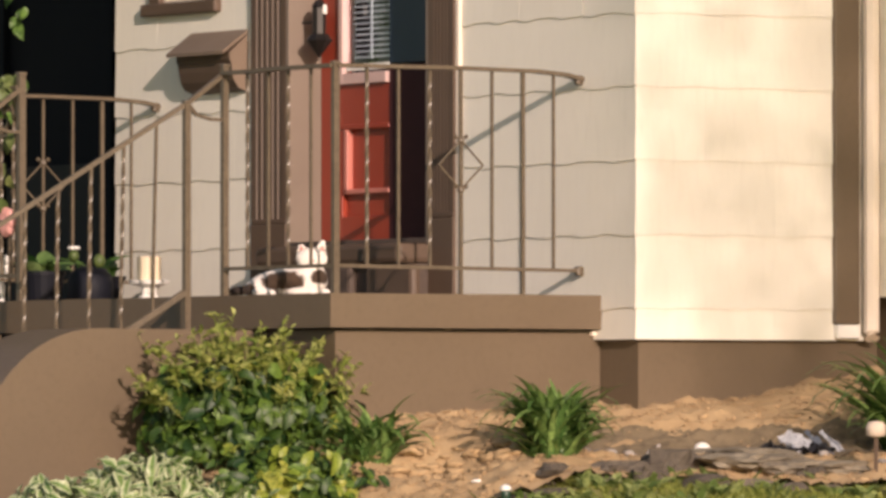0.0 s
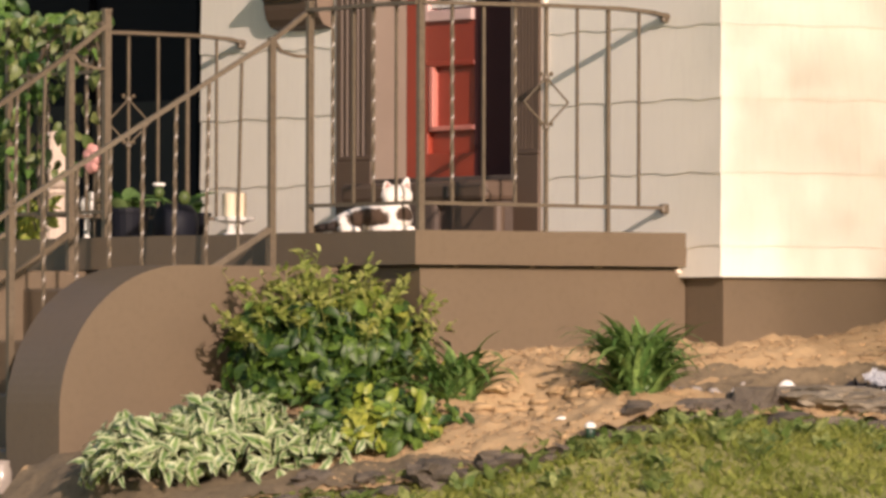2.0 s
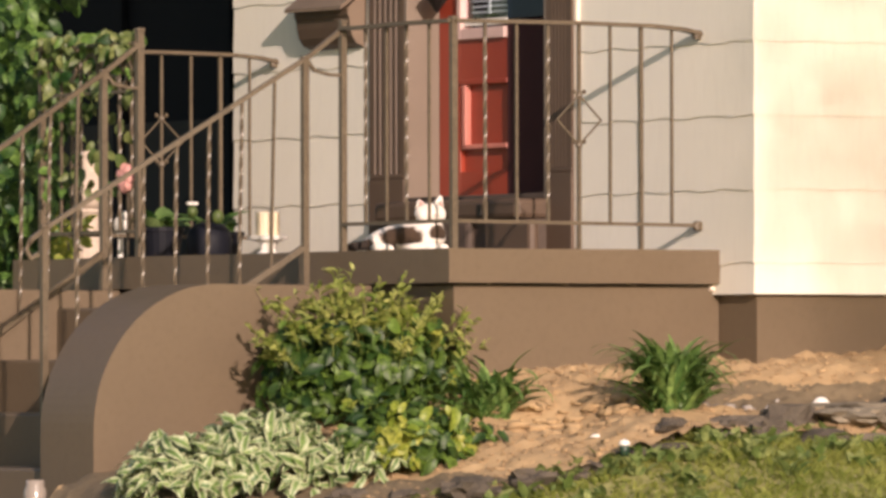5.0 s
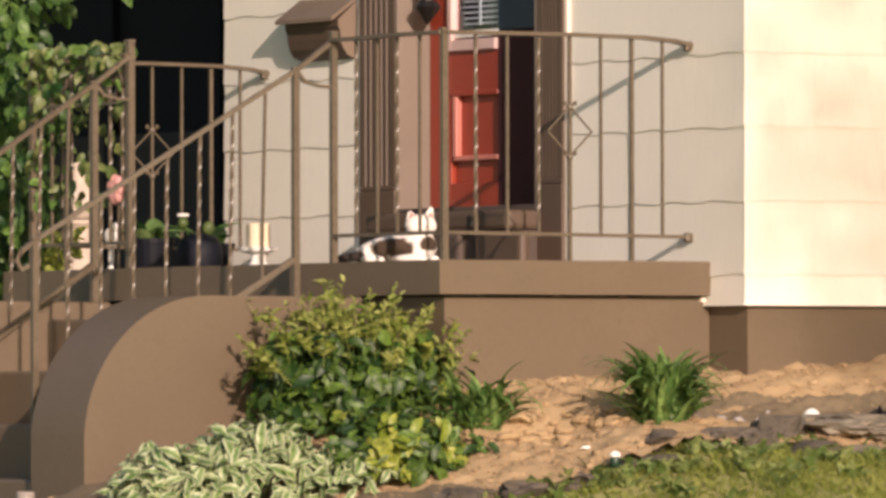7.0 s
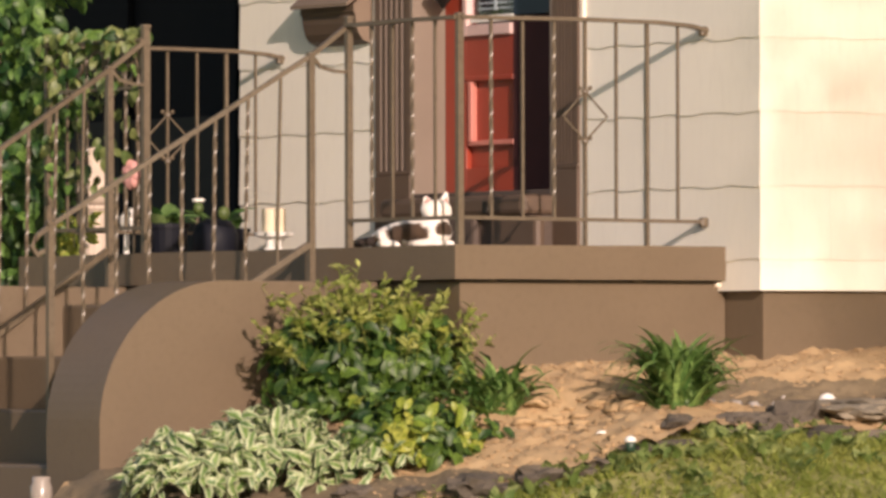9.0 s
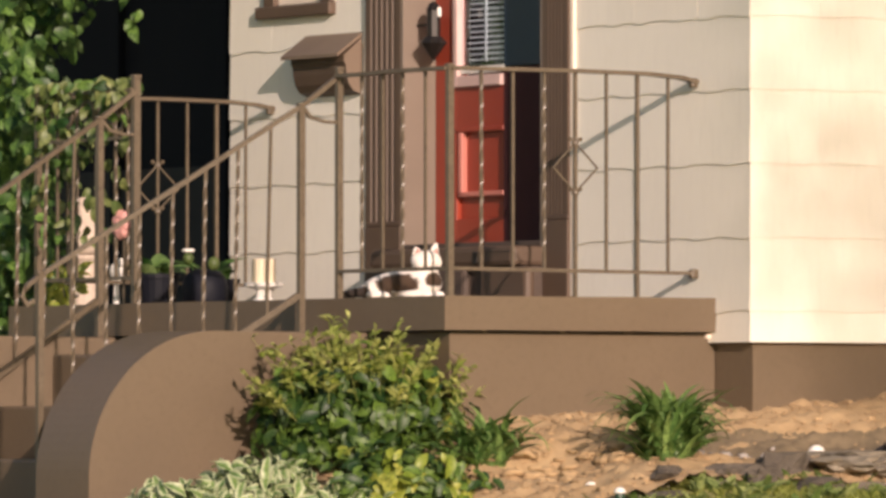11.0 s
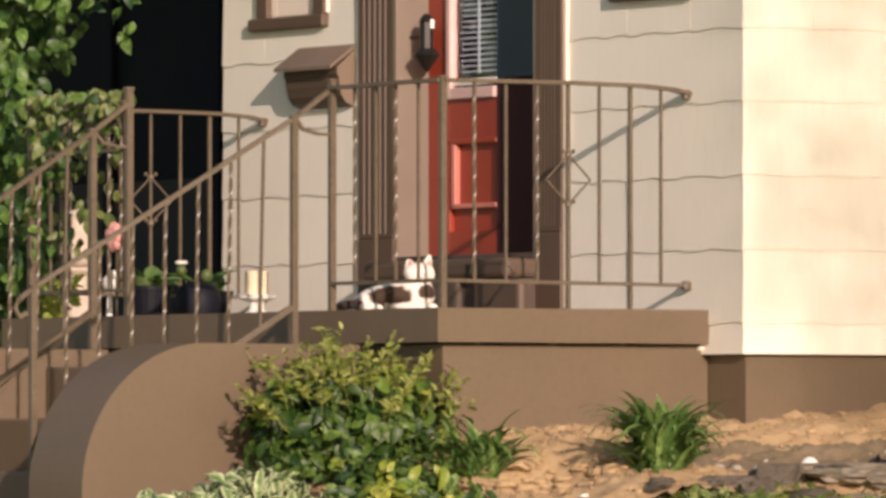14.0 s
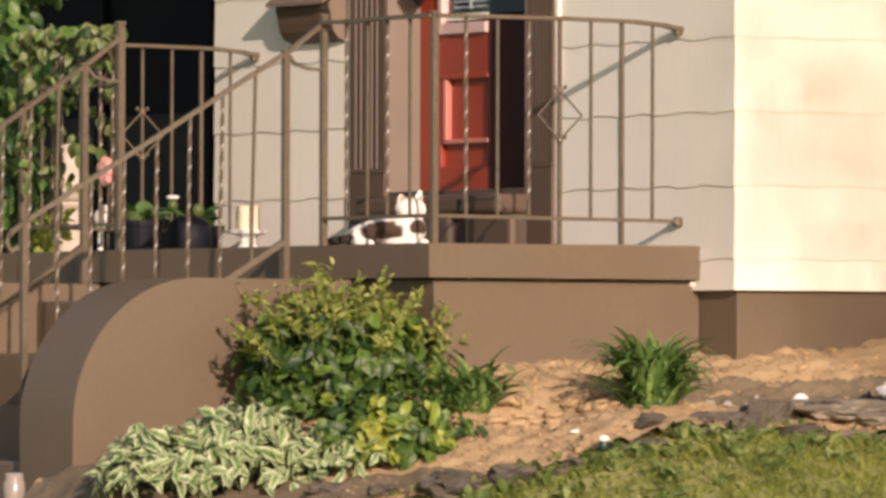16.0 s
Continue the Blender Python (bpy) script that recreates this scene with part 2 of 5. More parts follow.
def twisted(bm, p0, p1, w, turns=5, plain_ends=0.12):
    """An upright square bar, twisted between its plain ends."""
    p0, p1 = Vector(p0), Vector(p1)
    n = max(int(turns * 12), 2)
    rings = []
    for i in range(n + 1):
        f = i / n
        k = min(max((f - plain_ends) / (1 - 2 * plain_ends), 0), 1)
        an = k * turns * 2 * math.pi / 2 + math.pi / 4
        c = p0.lerp(p1, f)
        h = w / 2 * math.sqrt(2)
        rings.append([bm.verts.new(c + Vector((h * math.cos(an + q * math.pi / 2), h * math.sin(an + q * math.pi / 2), 0))) for q in range(4)])
    for u, v in zip(rings, rings[1:]):
        for k in range(4):
            bm.faces.new((u[k], u[(k + 1) % 4], v[(k + 1) % 4], v[k]))
    bm.faces.new(rings[0])
    bm.faces.new(rings[-1][::-1])
    return bm


def ball(bm, c, r, seg=12, m=None):
    g = bmesh.ops.create_uvsphere(bm, u_segments=seg, v_segments=max(seg * 2 // 3, 5), radius=1)["verts"]
    rr = r if isinstance(r, (tuple, list)) else (r, r, r)
    t = Matrix.Translation(c) @ (m or Matrix()) @ Matrix.Diagonal((*rr, 1))
    bmesh.ops.transform(bm, matrix=t, verts=g)
    return bm


def lathe(bm, c, prof, seg=20):
    """A turned form round the upright through c; prof: (radius, height) pairs."""
    rings = [[bm.verts.new((c[0] + r * math.cos(2 * math.pi * k / seg), c[1] + r * math.sin(2 * math.pi * k / seg), c[2] + z)) for k in range(seg)] for r, z in prof]
    for u, v in zip(rings, rings[1:]):
        for k in range(seg):
            bm.faces.new((u[k], u[(k + 1) % seg], v[(k + 1) % seg], v[k]))
    bm.faces.new(rings[0][::-1])
    bm.faces.new(rings[-1])
    return bm


def prism(bm, outline, axis, a, b):
    """A closed outline in the plane across an axis, from a to b along it."""
    def at(u, v, w):
        return {0: (w, u, v), 1: (u, w, v), 2: (u, v, w)}[axis]
    f = [bm.verts.new(at(u, v, a)) for u, v in outline]
    g = [bm.verts.new(at(u, v, b)) for u, v in outline]
    bm.faces.new(f)
    bm.faces.new(g[::-1])
    for i in range(len(f)):
        j = (i + 1) % len(f)
        bm.faces.new((f[i], g[i], g[j], f[j]))
    return bm


def blade(length, width, bend, fold, n=6, tip=1.0, wave=0.0, start=0.35, curl=1.0):
    """A leaf: verts, faces and uv of a strip along +y that bends down, folded on its midrib."""
    vs, fs, uv = [], [], []
    p, an = Vector((0, 0, 0)), 0.0
    for i in range(n + 1):
        f = i / n
        w = width / 2 * (start + (1 - start) * math.sin(math.pi * min(f * 1.25, 0.5) ) if f < 0.4 else math.cos((f - 0.4) / 0.6 * math.pi / 2) ** tip)
        w = max(w, 0.0004)
        dz = abs(fold) * w
        wv = wave * w * math.sin(f * 9)
        vs += [(-w, p.y, p.z + dz + wv), (0, p.y, p.z), (w, p.y, p.z + dz - wv)]
        uv += [(0, f), (0.5, f), (1, f)]
        an = -bend * f ** curl
        p = p + Vector((0, math.cos(an), math.sin(an))) * length / n
    for i in range(n):
        a = 3 * i
        fs += [(a, a + 1, a + 4, a + 3), (a + 1, a + 2, a + 5, a + 4)]
    return vs, fs, uv


def blade_mesh(name, spec, mat):
    vs, fs, uv = spec
    me = bpy.data.meshes.new(name)
    me.from_pydata(vs, [], fs)
    lay = me.uv_layers.new(name="UVMap")
    for lp in me.loops:
        lay.data[lp.index].uv = uv[lp.vertex_index]
    smooth_mesh(me)
    me.materials.append(mat)
    return me


def strewn(name, specs, poses, mat, parent=None):
    """Many small pieces joined into one mesh: poses are (number of the spec, matrix)."""
    V, Fc, UV, base = [], [], [], 0
    arr = [(np.array(v), np.array(f), np.array(u)) for v, f, u in specs]
    for k, m in poses:
        v, f, u = arr[k]
        mm = np.array(m)
        V.append(v @ mm[:3, :3].T + mm[:3, 3])
        Fc.append(f + base)
        UV.append(u[f.reshape(-1)])
        base += len(v)
    V, UV = np.concatenate(V), np.concatenate(UV)
    me = bpy.data.meshes.new(name)
    me.from_pydata(V.tolist(), [], [tuple(q) for f in Fc for q in f.tolist()])
    lay = me.uv_layers.new(name="UVMap")
    lay.data.foreach_set("uv", UV.reshape(-1).tolist())
    smooth_mesh(me)
    me.materials.append(mat)
    ob = new(name, me)
    ob.parent = parent
    return ob


def piece(name, me, parent, m):
    ob = new(name, me)
    ob.parent = parent
    ob.matrix_basis = m
    return ob


rng = random.Random(4)


def R(a, b):
    return rng.uniform(a, b)


def aim(at, way, roll=0.0, s=1.0):
    """A pose for a leaf at a place, its length along way."""
    w = Vector(way).normalized()
    q = w.to_track_quat("Y", "Z").to_matrix().to_4x4()
    return Matrix.Translation(at) @ q @ Matrix.Rotation(roll, 4, "Y") @ Matrix.Scale(s, 4)


def face(at, way, normal, s=1.0):
    """A pose for a leaf at a place, its length along way and its upper side towards normal."""
    z = Vector(normal).normalized()
    y = Vector(way)
    y = (y - z * y.dot(z)).normalized()
    x = y.cross(z)
    m = Matrix((x, y, z)).transposed().to_4x4()
    return Matrix.Translation(at) @ m @ Matrix.Scale(s, 4)


def jitter(k):
    return Vector((R(-k, k), R(-k, k), R(-k, k)))


# ---- the lie of the land ----
def hill(x, y):
    """Height of the ground: a bank that falls from the house to the street."""
    z = float(np.interp(y, [-3.0, -2.3, -1.6, -0.95, -0.1, 0.5, 0.9, 2.4], [-0.46, -0.31, -0.13, 0.085, 0.135, 0.20, 0.27, 0.45]))
    xx = max(x, -0.4)
    z -= 0.15 * min(xx, 3.0) + 0.055 * max(xx - 3.0, 0)
    z -= 0.05 * max(-3.0 - y, 0)
    z -= 0.25 * min(max((-2.42 - y) / 0.3, 0), 1) * min(max((0.45 - x) / 0.3, 0), 1)
    if -2.62 < x < -1.1 and y < -1.2:
        z = min(z, -0.42)
    return max(z, -1.45)


EDGE = [(-1.0, -2.98), (-0.3, -2.78), (0.36, -2.45), (0.74, -1.9), (0.92, -1.45), (1.02, -1.1), (1.12, -0.8), (1.28, -0.5), (1.56, -0.15), (2.0, 0.3), (2.5, 1.0)]


def edge_x(y):
    """Where the planting bed ends towards the street."""
    for (x0, y0), (x1, y1) in zip(EDGE, EDGE[1:]):
        if y0 <= y <= y1:
            return x0 + (x1 - x0) * (y - y0) / (y1 - y0)
    return EDGE[0][0] if y < EDGE[0][1] else EDGE[-1][0]


def lumps(x, y):
    return noise.noise((x * 2.3, y * 2.3, 3.1)) * 0.032 + noise.noise((x * 6, y * 6, 8.0)) * 0.022 + noise.noise((x * 15, y * 15, 2.0)) * 0.014 + noise.noise((x * 27, y * 27, 6.0)) * 0.012


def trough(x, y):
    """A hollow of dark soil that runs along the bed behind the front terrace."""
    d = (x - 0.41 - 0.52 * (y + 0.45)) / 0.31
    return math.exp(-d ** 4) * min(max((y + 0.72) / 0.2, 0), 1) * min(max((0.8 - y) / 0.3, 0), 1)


def dip(x, y):
    """A smaller hollow of crumbled tan soil beside the daylily."""
    return math.exp(-((x - 0.36) / 0.2) ** 2 - ((y + 1.02) / 0.16) ** 2)


def bed_z(x, y):
    return hill(x, y) + lumps(x, y) + 0.035 - 0.06 * trough(x, y) - 0.07 * dip(x, y)


def axis(a, b, c, d, fine, coarse):
    out = list(np.arange(a, b, coarse)) + list(np.arange(b, c, fine)) + list(np.arange(c, d, coarse)) + [d]
    return sorted(set(round(float(v), 4) for v in out))


def sheet(name, xs, ys, f, mat, keep=None):
    vs = [(x, y, f(x, y)) for y in ys for x in xs]
    nx = len(xs)
    fs = []
    for j in range(len(ys) - 1):
        for i in range(nx - 1):
            if keep is None or keep((xs[i] + xs[i + 1]) / 2, (ys[j] + ys[j + 1]) / 2):
                fs.append((j * nx + i, j * nx + i + 1, (j + 1) * nx + i + 1, (j + 1) * nx + i))
    me = bpy.data.meshes.new(name)
    me.from_pydata(vs, [], fs)
    smooth_mesh(me)
    me.materials.append(mat)
    return new(name, me)


def ground_z(x, y):
    z = hill(x, y) - 0.06
    if x > edge_x(y) - 0.1 and x < 6 and -6 < y < 5:
        z += 0.06 + 0.4 * lumps(x, y)
    return z


tagged(sheet("ground", axis(-400, -8, 6, 400, 0.12, 4.0), axis(-400, -6, 5, 400, 0.12, 4.0), ground_z, TURF), "sloping front lawn of short dry turf", "lawn", kind="structure")
XS = axis(-1.0, -0.9, 2.3, 2.31, 0.017, 0.03)
YS = axis(-2.96, -2.9, 1.3, 1.31, 0.017, 0.03)
FX = axis(0.1, 0.11, 1.9, 1.91, 0.014, 0.014)
FY = axis(-1.35, -1.34, 1.3, 1.31, 0.014, 0.014)
tagged(sheet("planting_bed", XS, YS, bed_z, SOIL, lambda x, y: x < edge_x(y) + 0.02 and (x > -0.80 or y > -1.0)), "dry tan soil of the foundation planting bed", "soil", kind="structure")
tagged(sheet("soil_hollow", FX, FY, lambda x, y: bed_z(x, y) + 0.006 + 0.012 * noise.noise((x * 11, y * 11, 1)), DARKSOIL, lambda x, y: trough(x, y) + 0.35 * noise.noise((x * 4, y * 4, 5)) > 0.42), "dark soil in a shallow hollow", "soil", kind="structure")

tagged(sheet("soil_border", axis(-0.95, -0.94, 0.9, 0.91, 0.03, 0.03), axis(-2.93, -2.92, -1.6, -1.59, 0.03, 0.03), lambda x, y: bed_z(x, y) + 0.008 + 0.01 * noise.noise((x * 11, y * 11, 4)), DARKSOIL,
       lambda x, y: x < edge_x(y) and (x > -0.78) and (x > edge_x(y) - 0.30 - 0.1 * noise.noise((y * 4, 1, 1)) or y < -1.95 + 0.1 * noise.noise((x * 5, 2, 2)))), "dark soil along the hostas", "soil", kind="structure")

# walk before the steps
bm = B()
box(bm, -2.6, -1.1, -9.0, -2.2, -0.50, -0.345, 0.008)
part("walk", bm, CONCRETE)
tagged(bpy.data.objects["walk"], "grey concrete front walk", "walk", kind="structure")

# ---- the house ----
Z0, Z1 = 0.44, 3.3
LEFT = -3.687


def wall_blocks(name, blocks, mat, label):
    bm = B()
    for b in blocks:
        box(bm, *b)
    return tagged(part(name, bm, mat), label, "wall", kind="structure")


DX0, DX1, DZ = -2.364, -1.35, 2.78
PIL0, PIL1 = -2.62, -1.177
WIN = [(-0.758, -0.34), (-3.36, -2.92)]
WZ0, WZ1 = 1.798, 2.62
blocks = []
cuts = [LEFT, WIN[1][0], WIN[1][1], DX0, DX1, WIN[0][0], WIN[0][1], 0.0]
for a, b in zip(cuts, cuts[1:]):
    if (a, b) == (DX0, DX1):
        blocks.append((a, b, 0.012, 0.15, DZ, Z1))
    elif (a, b) in WIN:
        blocks += [(a, b, 0.012, 0.15, Z0, WZ0), (a, b, 0.012, 0.15, WZ1, Z1)]
    else:
        blocks.append((a, b, 0.012, 0.15, Z0, Z1))
WALL_A = wall_blocks("wall_entry", blocks, SIDING, "cream shingle-clad entry wall with the red door")
WALL_B = wall_blocks("wall_side", [(-0.15, -0.012, 0.15, 1.05, Z0, Z1)], SIDING, "sunlit cream shingle-clad side wall of the entry")
WALL_C = wall_blocks("wall_main", [(-0.15, 5.5, 1.062, 1.25, 0.60, Z1)], SIDING, "cream shingle-clad main wall of the house")
wall_blocks("wall_left_return", [(LEFT + 0.012, LEFT + 0.15, 0.15, 1.6, Z0, Z1)], SIDING, "cream side wall of the entry towards the shaded porch")
wall_blocks("wall_end", [(5.35, 5.5, 1.25, 8, 0.6, Z1), (-9.5, 5.5, 7.85, 8, 0.2, Z1), (-9.5, -9.35, 1.75, 7.85, 0.2, Z1)], SIDING, "cream end walls of the house")
wall_blocks("foundation", [(LEFT + 0.03, -0.03, 0.03, 1.2, -0.5, Z0), (-0.2, 5.45, 1.09, 1.3, -0.6, 0.60)], BROWN, "brown painted masonry foundation")
wall_blocks("ceiling", [(-9.4, 5.4, 1.3, 7.9, 3.2, 3.3)], TRIMCREAM, "plain ceiling slab of the house")
wall_blocks("floor", [(-9.4, 5.4, 1.3, 7.9, 0.45, 0.6), (LEFT + 0.15, -0.15, 0.15, 1.3, 0.55, 0.8)], BROWN, "plain floor of the house")
# added near-black wall and frames: the deep shade beside the entry, as colour
screen = thing("shade_backdrop", "near-black backdrop wall with the deep shade painted into its colour", "porch screen", kind="structure")
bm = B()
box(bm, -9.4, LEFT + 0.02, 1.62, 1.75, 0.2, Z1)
part("screen", bm, SHADEWALL, screen)
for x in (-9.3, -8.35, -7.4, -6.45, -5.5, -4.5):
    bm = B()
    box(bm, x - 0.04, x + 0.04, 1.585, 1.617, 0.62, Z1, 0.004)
    part("frame", bm, SHADEWALL, screen)
bm = B()
box(bm, -9.4, LEFT + 0.02, 0.9, 1.6, 0.2, 0.55, 0.01)
part("sill", bm, BROWN, screen)
bm = B()
box(bm, -9.3, -5.55, 1.596, 1.6, 0.56, 1.28)
part("kick_panel", bm, plain("dark_olive_panel", (0.013, 0.011, 0.008), 0.8), screen, "dark olive lower panel")

# roof
roof = thing("roof", "dark asphalt shingle roof", "roof", kind="structure")
bm = B()
prism(bm, [(LEFT - 0.3, Z1), (LEFT / 2, Z1 + 1.15), (0.3, Z1), (0.3, Z1 + 0.1), (LEFT / 2, Z1 + 1.28), (LEFT - 0.3, Z1 + 0.1)], 1, -0.28, 4.2)
part("entry_roof", bm, ROOF, roof)
bm = B()
prism(bm, [(LEFT, Z1), (LEFT / 2, Z1 + 1.15), (0, Z1)], 1, -0.0, 0.12)
part("gable", bm, SIDING, roof, "cream gable")
bm = B()
prism(bm, [(0.7, Z1), (4.5, Z1 + 2.2), (8.3, Z1), (8.3, Z1 + 0.12), (4.5, Z1 + 2.35), (0.7, Z1 + 0.12)], 0, -9.8, 5.8)
part("main_roof", bm, ROOF, roof)

# ---- porch slab, steps and cheek walls ----
porch = thing("porch", "brown painted concrete porch slab on a masonry base", "porch", kind="structure")
SX0, SX1, SY, SZ = -3.41, -0.222, -1.159, 0.60
bm = B()
nx, ny = 60, 22
top = [[bm.verts.new((SX0 + (SX1 - SX0) * i / nx, SY + (0.028 - SY) * j / ny, SZ)) for i in range(nx + 1)] for j in range(ny + 1)]
bot = [[bm.verts.new((SX0 + (SX1 - SX0) * i / nx, SY + (0.028 - SY) * j / ny, 0.478)) for i in range(nx + 1)] for j in range(ny + 1)]
for g, fl in ((top, 1), (bot, -1)):
    for j in range(ny):
        for i in range(nx):
            q = (g[j][i], g[j][i + 1], g[j + 1][i + 1], g[j + 1][i])
            bm.faces.new(q if fl > 0 else q[::-1])
ringi = [(0, i) for i in range(nx + 1)] + [(j, nx) for j in range(1, ny + 1)] + [(ny, i) for i in range(nx - 1, -1, -1)] + [(j, 0) for j in range(ny - 1, 0, -1)]
for (j, i), (jj, ii) in zip(ringi, ringi[1:] + ringi[:1]):
    bm.faces.new((top[j][i], bot[j][i], bot[jj][ii], top[jj][ii]))
rim = [e for e in bm.edges if len(e.link_faces) == 2 and e.calc_face_angle(0) > 1.2]
bmesh.ops.bevel(bm, geom=rim, offset=0.007, segments=2, profile=0.5, affect="EDGES")
for v in bm.verts:
    d = 0.003 * noise.noise(v.co * 4)
    v.co.x += d
    v.co.z += 0.6 * d
    v.co.y += 0.5 * d if v.co.y < -1 else 0
part("slab", bm, BROWN, porch)
bm = B()
box(bm, SX0 + 0.05, SX1 - 0.048, SY + 0.05, 0.026, -0.6, 0.470)
part("base", bm, BROWN, porch)
for k in range(3):
    bm = B()
    y = -0.95 + 0.31 * k + R(-0.05, 0.05)
    box(bm, SX1 - 0.056, SX1 - 0.038, y, y + R(0.02, 0.06), 0.471, 0.4765, 0.002)
    part("mortar_crumb", bm, JAMB, porch, "pale mortar crumb under the slab")
bm = B()
box(bm, SX1 - 0.086, SX1 - 0.03, -0.02, 0.02, 0.452, 0.4765, 0.008)
part("mortar_crumb", bm, TRIMCREAM, porch, "pale mortar lump at the slab's end")

CH = (-0.747, -1.13)
CF = (-2.95, -2.567)


def cheek(x0, x1):
    c = thing("stair_cheek_wall", "brown painted masonry cheek wall with a rounded end beside the steps", "stair wall", "cheek walls of the steps", "structure")
    bm = B()
    out = [(SY + 0.0, -0.7), (SY + 0.0, 0.474)]
    out += [(-1.80 - 0.51 * math.sin(a), -0.05 + 0.526 * math.cos(a)) for a in np.linspace(0, math.pi / 2, 26)]
    out += [(-2.31, -0.7)]
    prism(bm, out, 0, x0, x1)
    es = [e for e in bm.edges if abs(e.verts[0].co.x - e.verts[1].co.x) < 1e-5 and e.verts[0].co.z > -0.6 and e.verts[1].co.z > -0.6 and min(e.verts[0].co.y, e.verts[1].co.y) < SY - 0.001]
    bmesh.ops.bevel(bm, geom=es, offset=0.016, segments=4, profile=0.5, affect="EDGES")
    ob = part("wall", bm, BROWN, c)
    return c


cheek(*CH)
cheek(*CF)
steps = thing("front_steps", "brown painted concrete front steps", "steps", kind="structure")
for k in range(4):
    zt = SZ - 0.195 * (k + 1)
    y0 = SY - 0.28 * (k + 1)
    bm = B()
    box(bm, CF[1] + 0.003, CH[1] - 0.003, y0, SY + 0.045 if k == 0 else y0 + 0.30, -0.6, zt, 0.012)
    part("step", bm, BROWN, steps)

jar = thing("glass_jar", "small cloudy pale glass jar at the foot of the steps", "jar", at=(-0.971, -2.42, -0.345))
bm = B()
lathe(bm, (0, 0, 0), [(0.004, 0.003), (0.036, 0.003), (0.040, 0.012), (0.040, 0.09), (0.032, 0.105), (0.034, 0.125), (0.030, 0.125), (0.028, 0.106), (0.036, 0.088), (0.036, 0.014), (0.004, 0.010)], 20)
part("glass", bm, CLOUDY, jar, soft=True)

# ---- the door ----
door = thing("front_door", "red panelled front door with a blind-covered window", "door", kind="structure")
DY = 0.125


def slab_box(x0, x1, y0, y1, z0, z1, mat, name, parent, bev=0.003, label=""):
    bm = B()
    box(bm, x0, x1, y0, y1, z0, z1, bev)
    return part(name, bm, mat, parent, label)


DR, DS = -1.85, -2.19
slab_box(DX0 + 0.022, DS, DY, DY + 0.045, 0.835, DZ - 0.03, RED, "stile", door)
slab_box(DS, DR, DY, DY + 0.045, 0.835, 0.93, RED, "rail", door)
slab_box(DS, DR, DY, DY + 0.045, 1.275, 1.44, RED, "rail", door)
slab_box(DS, DR, DY, DY + 0.045, 2.5, DZ - 0.03, RED, "rail", door)
slab_box(DS, DR, DY + 0.022, DY + 0.04, 0.93, 1.275, RED, "panel", door)
# the door's shaded half: its shade is painted as a dark panel and pane
shaded_half = thing("sidelight", "shaded half of the red door, its shade painted as dark glass above a dark panel", "sidelight", kind="structure")
slab_box(DR + 0.001, DX1 - 0.022, DY - 0.003, DY + 0.03, 0.835, 1.50, SHADEDRED, "panel", shaded_half)
slab_box(DR + 0.001, DX1 - 0.022, DY - 0.002, DY + 0.03, 1.505, DZ - 0.03, SHADEDGLASS, "pane", shaded_half, 0.002, "door glass with the shade painted into its dark blue")
PALEPINK = plain("pale_pink_paint", (0.60, 0.42, 0.38), 0.45)
# LITRED: door red lightened, sunlight on the panel's edges put into the colour
LITRED = plain("sunlit_red_moulding", (0.56, 0.20, 0.155), 0.4)
for x0, x1, z0, z1, m in ((DS + 0.018, DS + 0.046, 1.02, 1.262, LITRED), (DS + 0.018, DR, 1.015, 1.034, LITRED), (DS, DR, 1.262, 1.282, RED)):
    slab_box(x0, x1, DY - 0.006, DY + 0.022, z0, z1, m, "moulding", door, 0.004)
for x0, x1, z0, z1 in ((DS, -2.16, 1.435, 2.52), (-2.16, DR, 1.435, 1.478), (-2.16, DR, 2.47, 2.52)):
    slab_box(x0, x1, DY - 0.018, DY + 0.02, z0, z1, PALEPINK, "window_frame", door, 0.004, "pale pinkish-grey window surround")
pane = slab_box(-2.16, DR, DY + 0.004, DY + 0.009, 1.485, 2.47, GLASS, "pane", door, 0)
pane.visible_shadow = False
slab_box(-2.16, DR, DY - 0.004, DY + 0.003, 1.486, 1.512, WHITE, "glazing_bar", door, 0.002, "white glazing bar")
bm = B()
for k in range(44):
    z = 1.535 + k * 0.0215
    w = 0.010 * math.sin(k * 1.7) * math.sin(k * 0.37)
    box(bm, -2.132 + w, DR - 0.012 + 0.4 * w, DY + 0.018, DY + 0.034, z, z + 0.0072, 0, None)
part("blind", bm, BLIND, door, "white slatted blind, ended where the painted shade begins")
# navy sheet close behind the blind, the room's darkness put into its colour
slab_box(-2.16, DR, DY + 0.0455, DY + 0.05, 1.44, 2.5, NAVY, "backing", door, 0, "navy sheet standing in for the unlit room behind the glass")
slab_box(-2.004, -1.99, DY + 0.012, DY + 0.017, 1.53, 2.47, BLIND, "blind_cord", door, 0)

surround = thing("door_surround", "brown fluted pilasters and casing round the red door", "door surround", kind="structure")


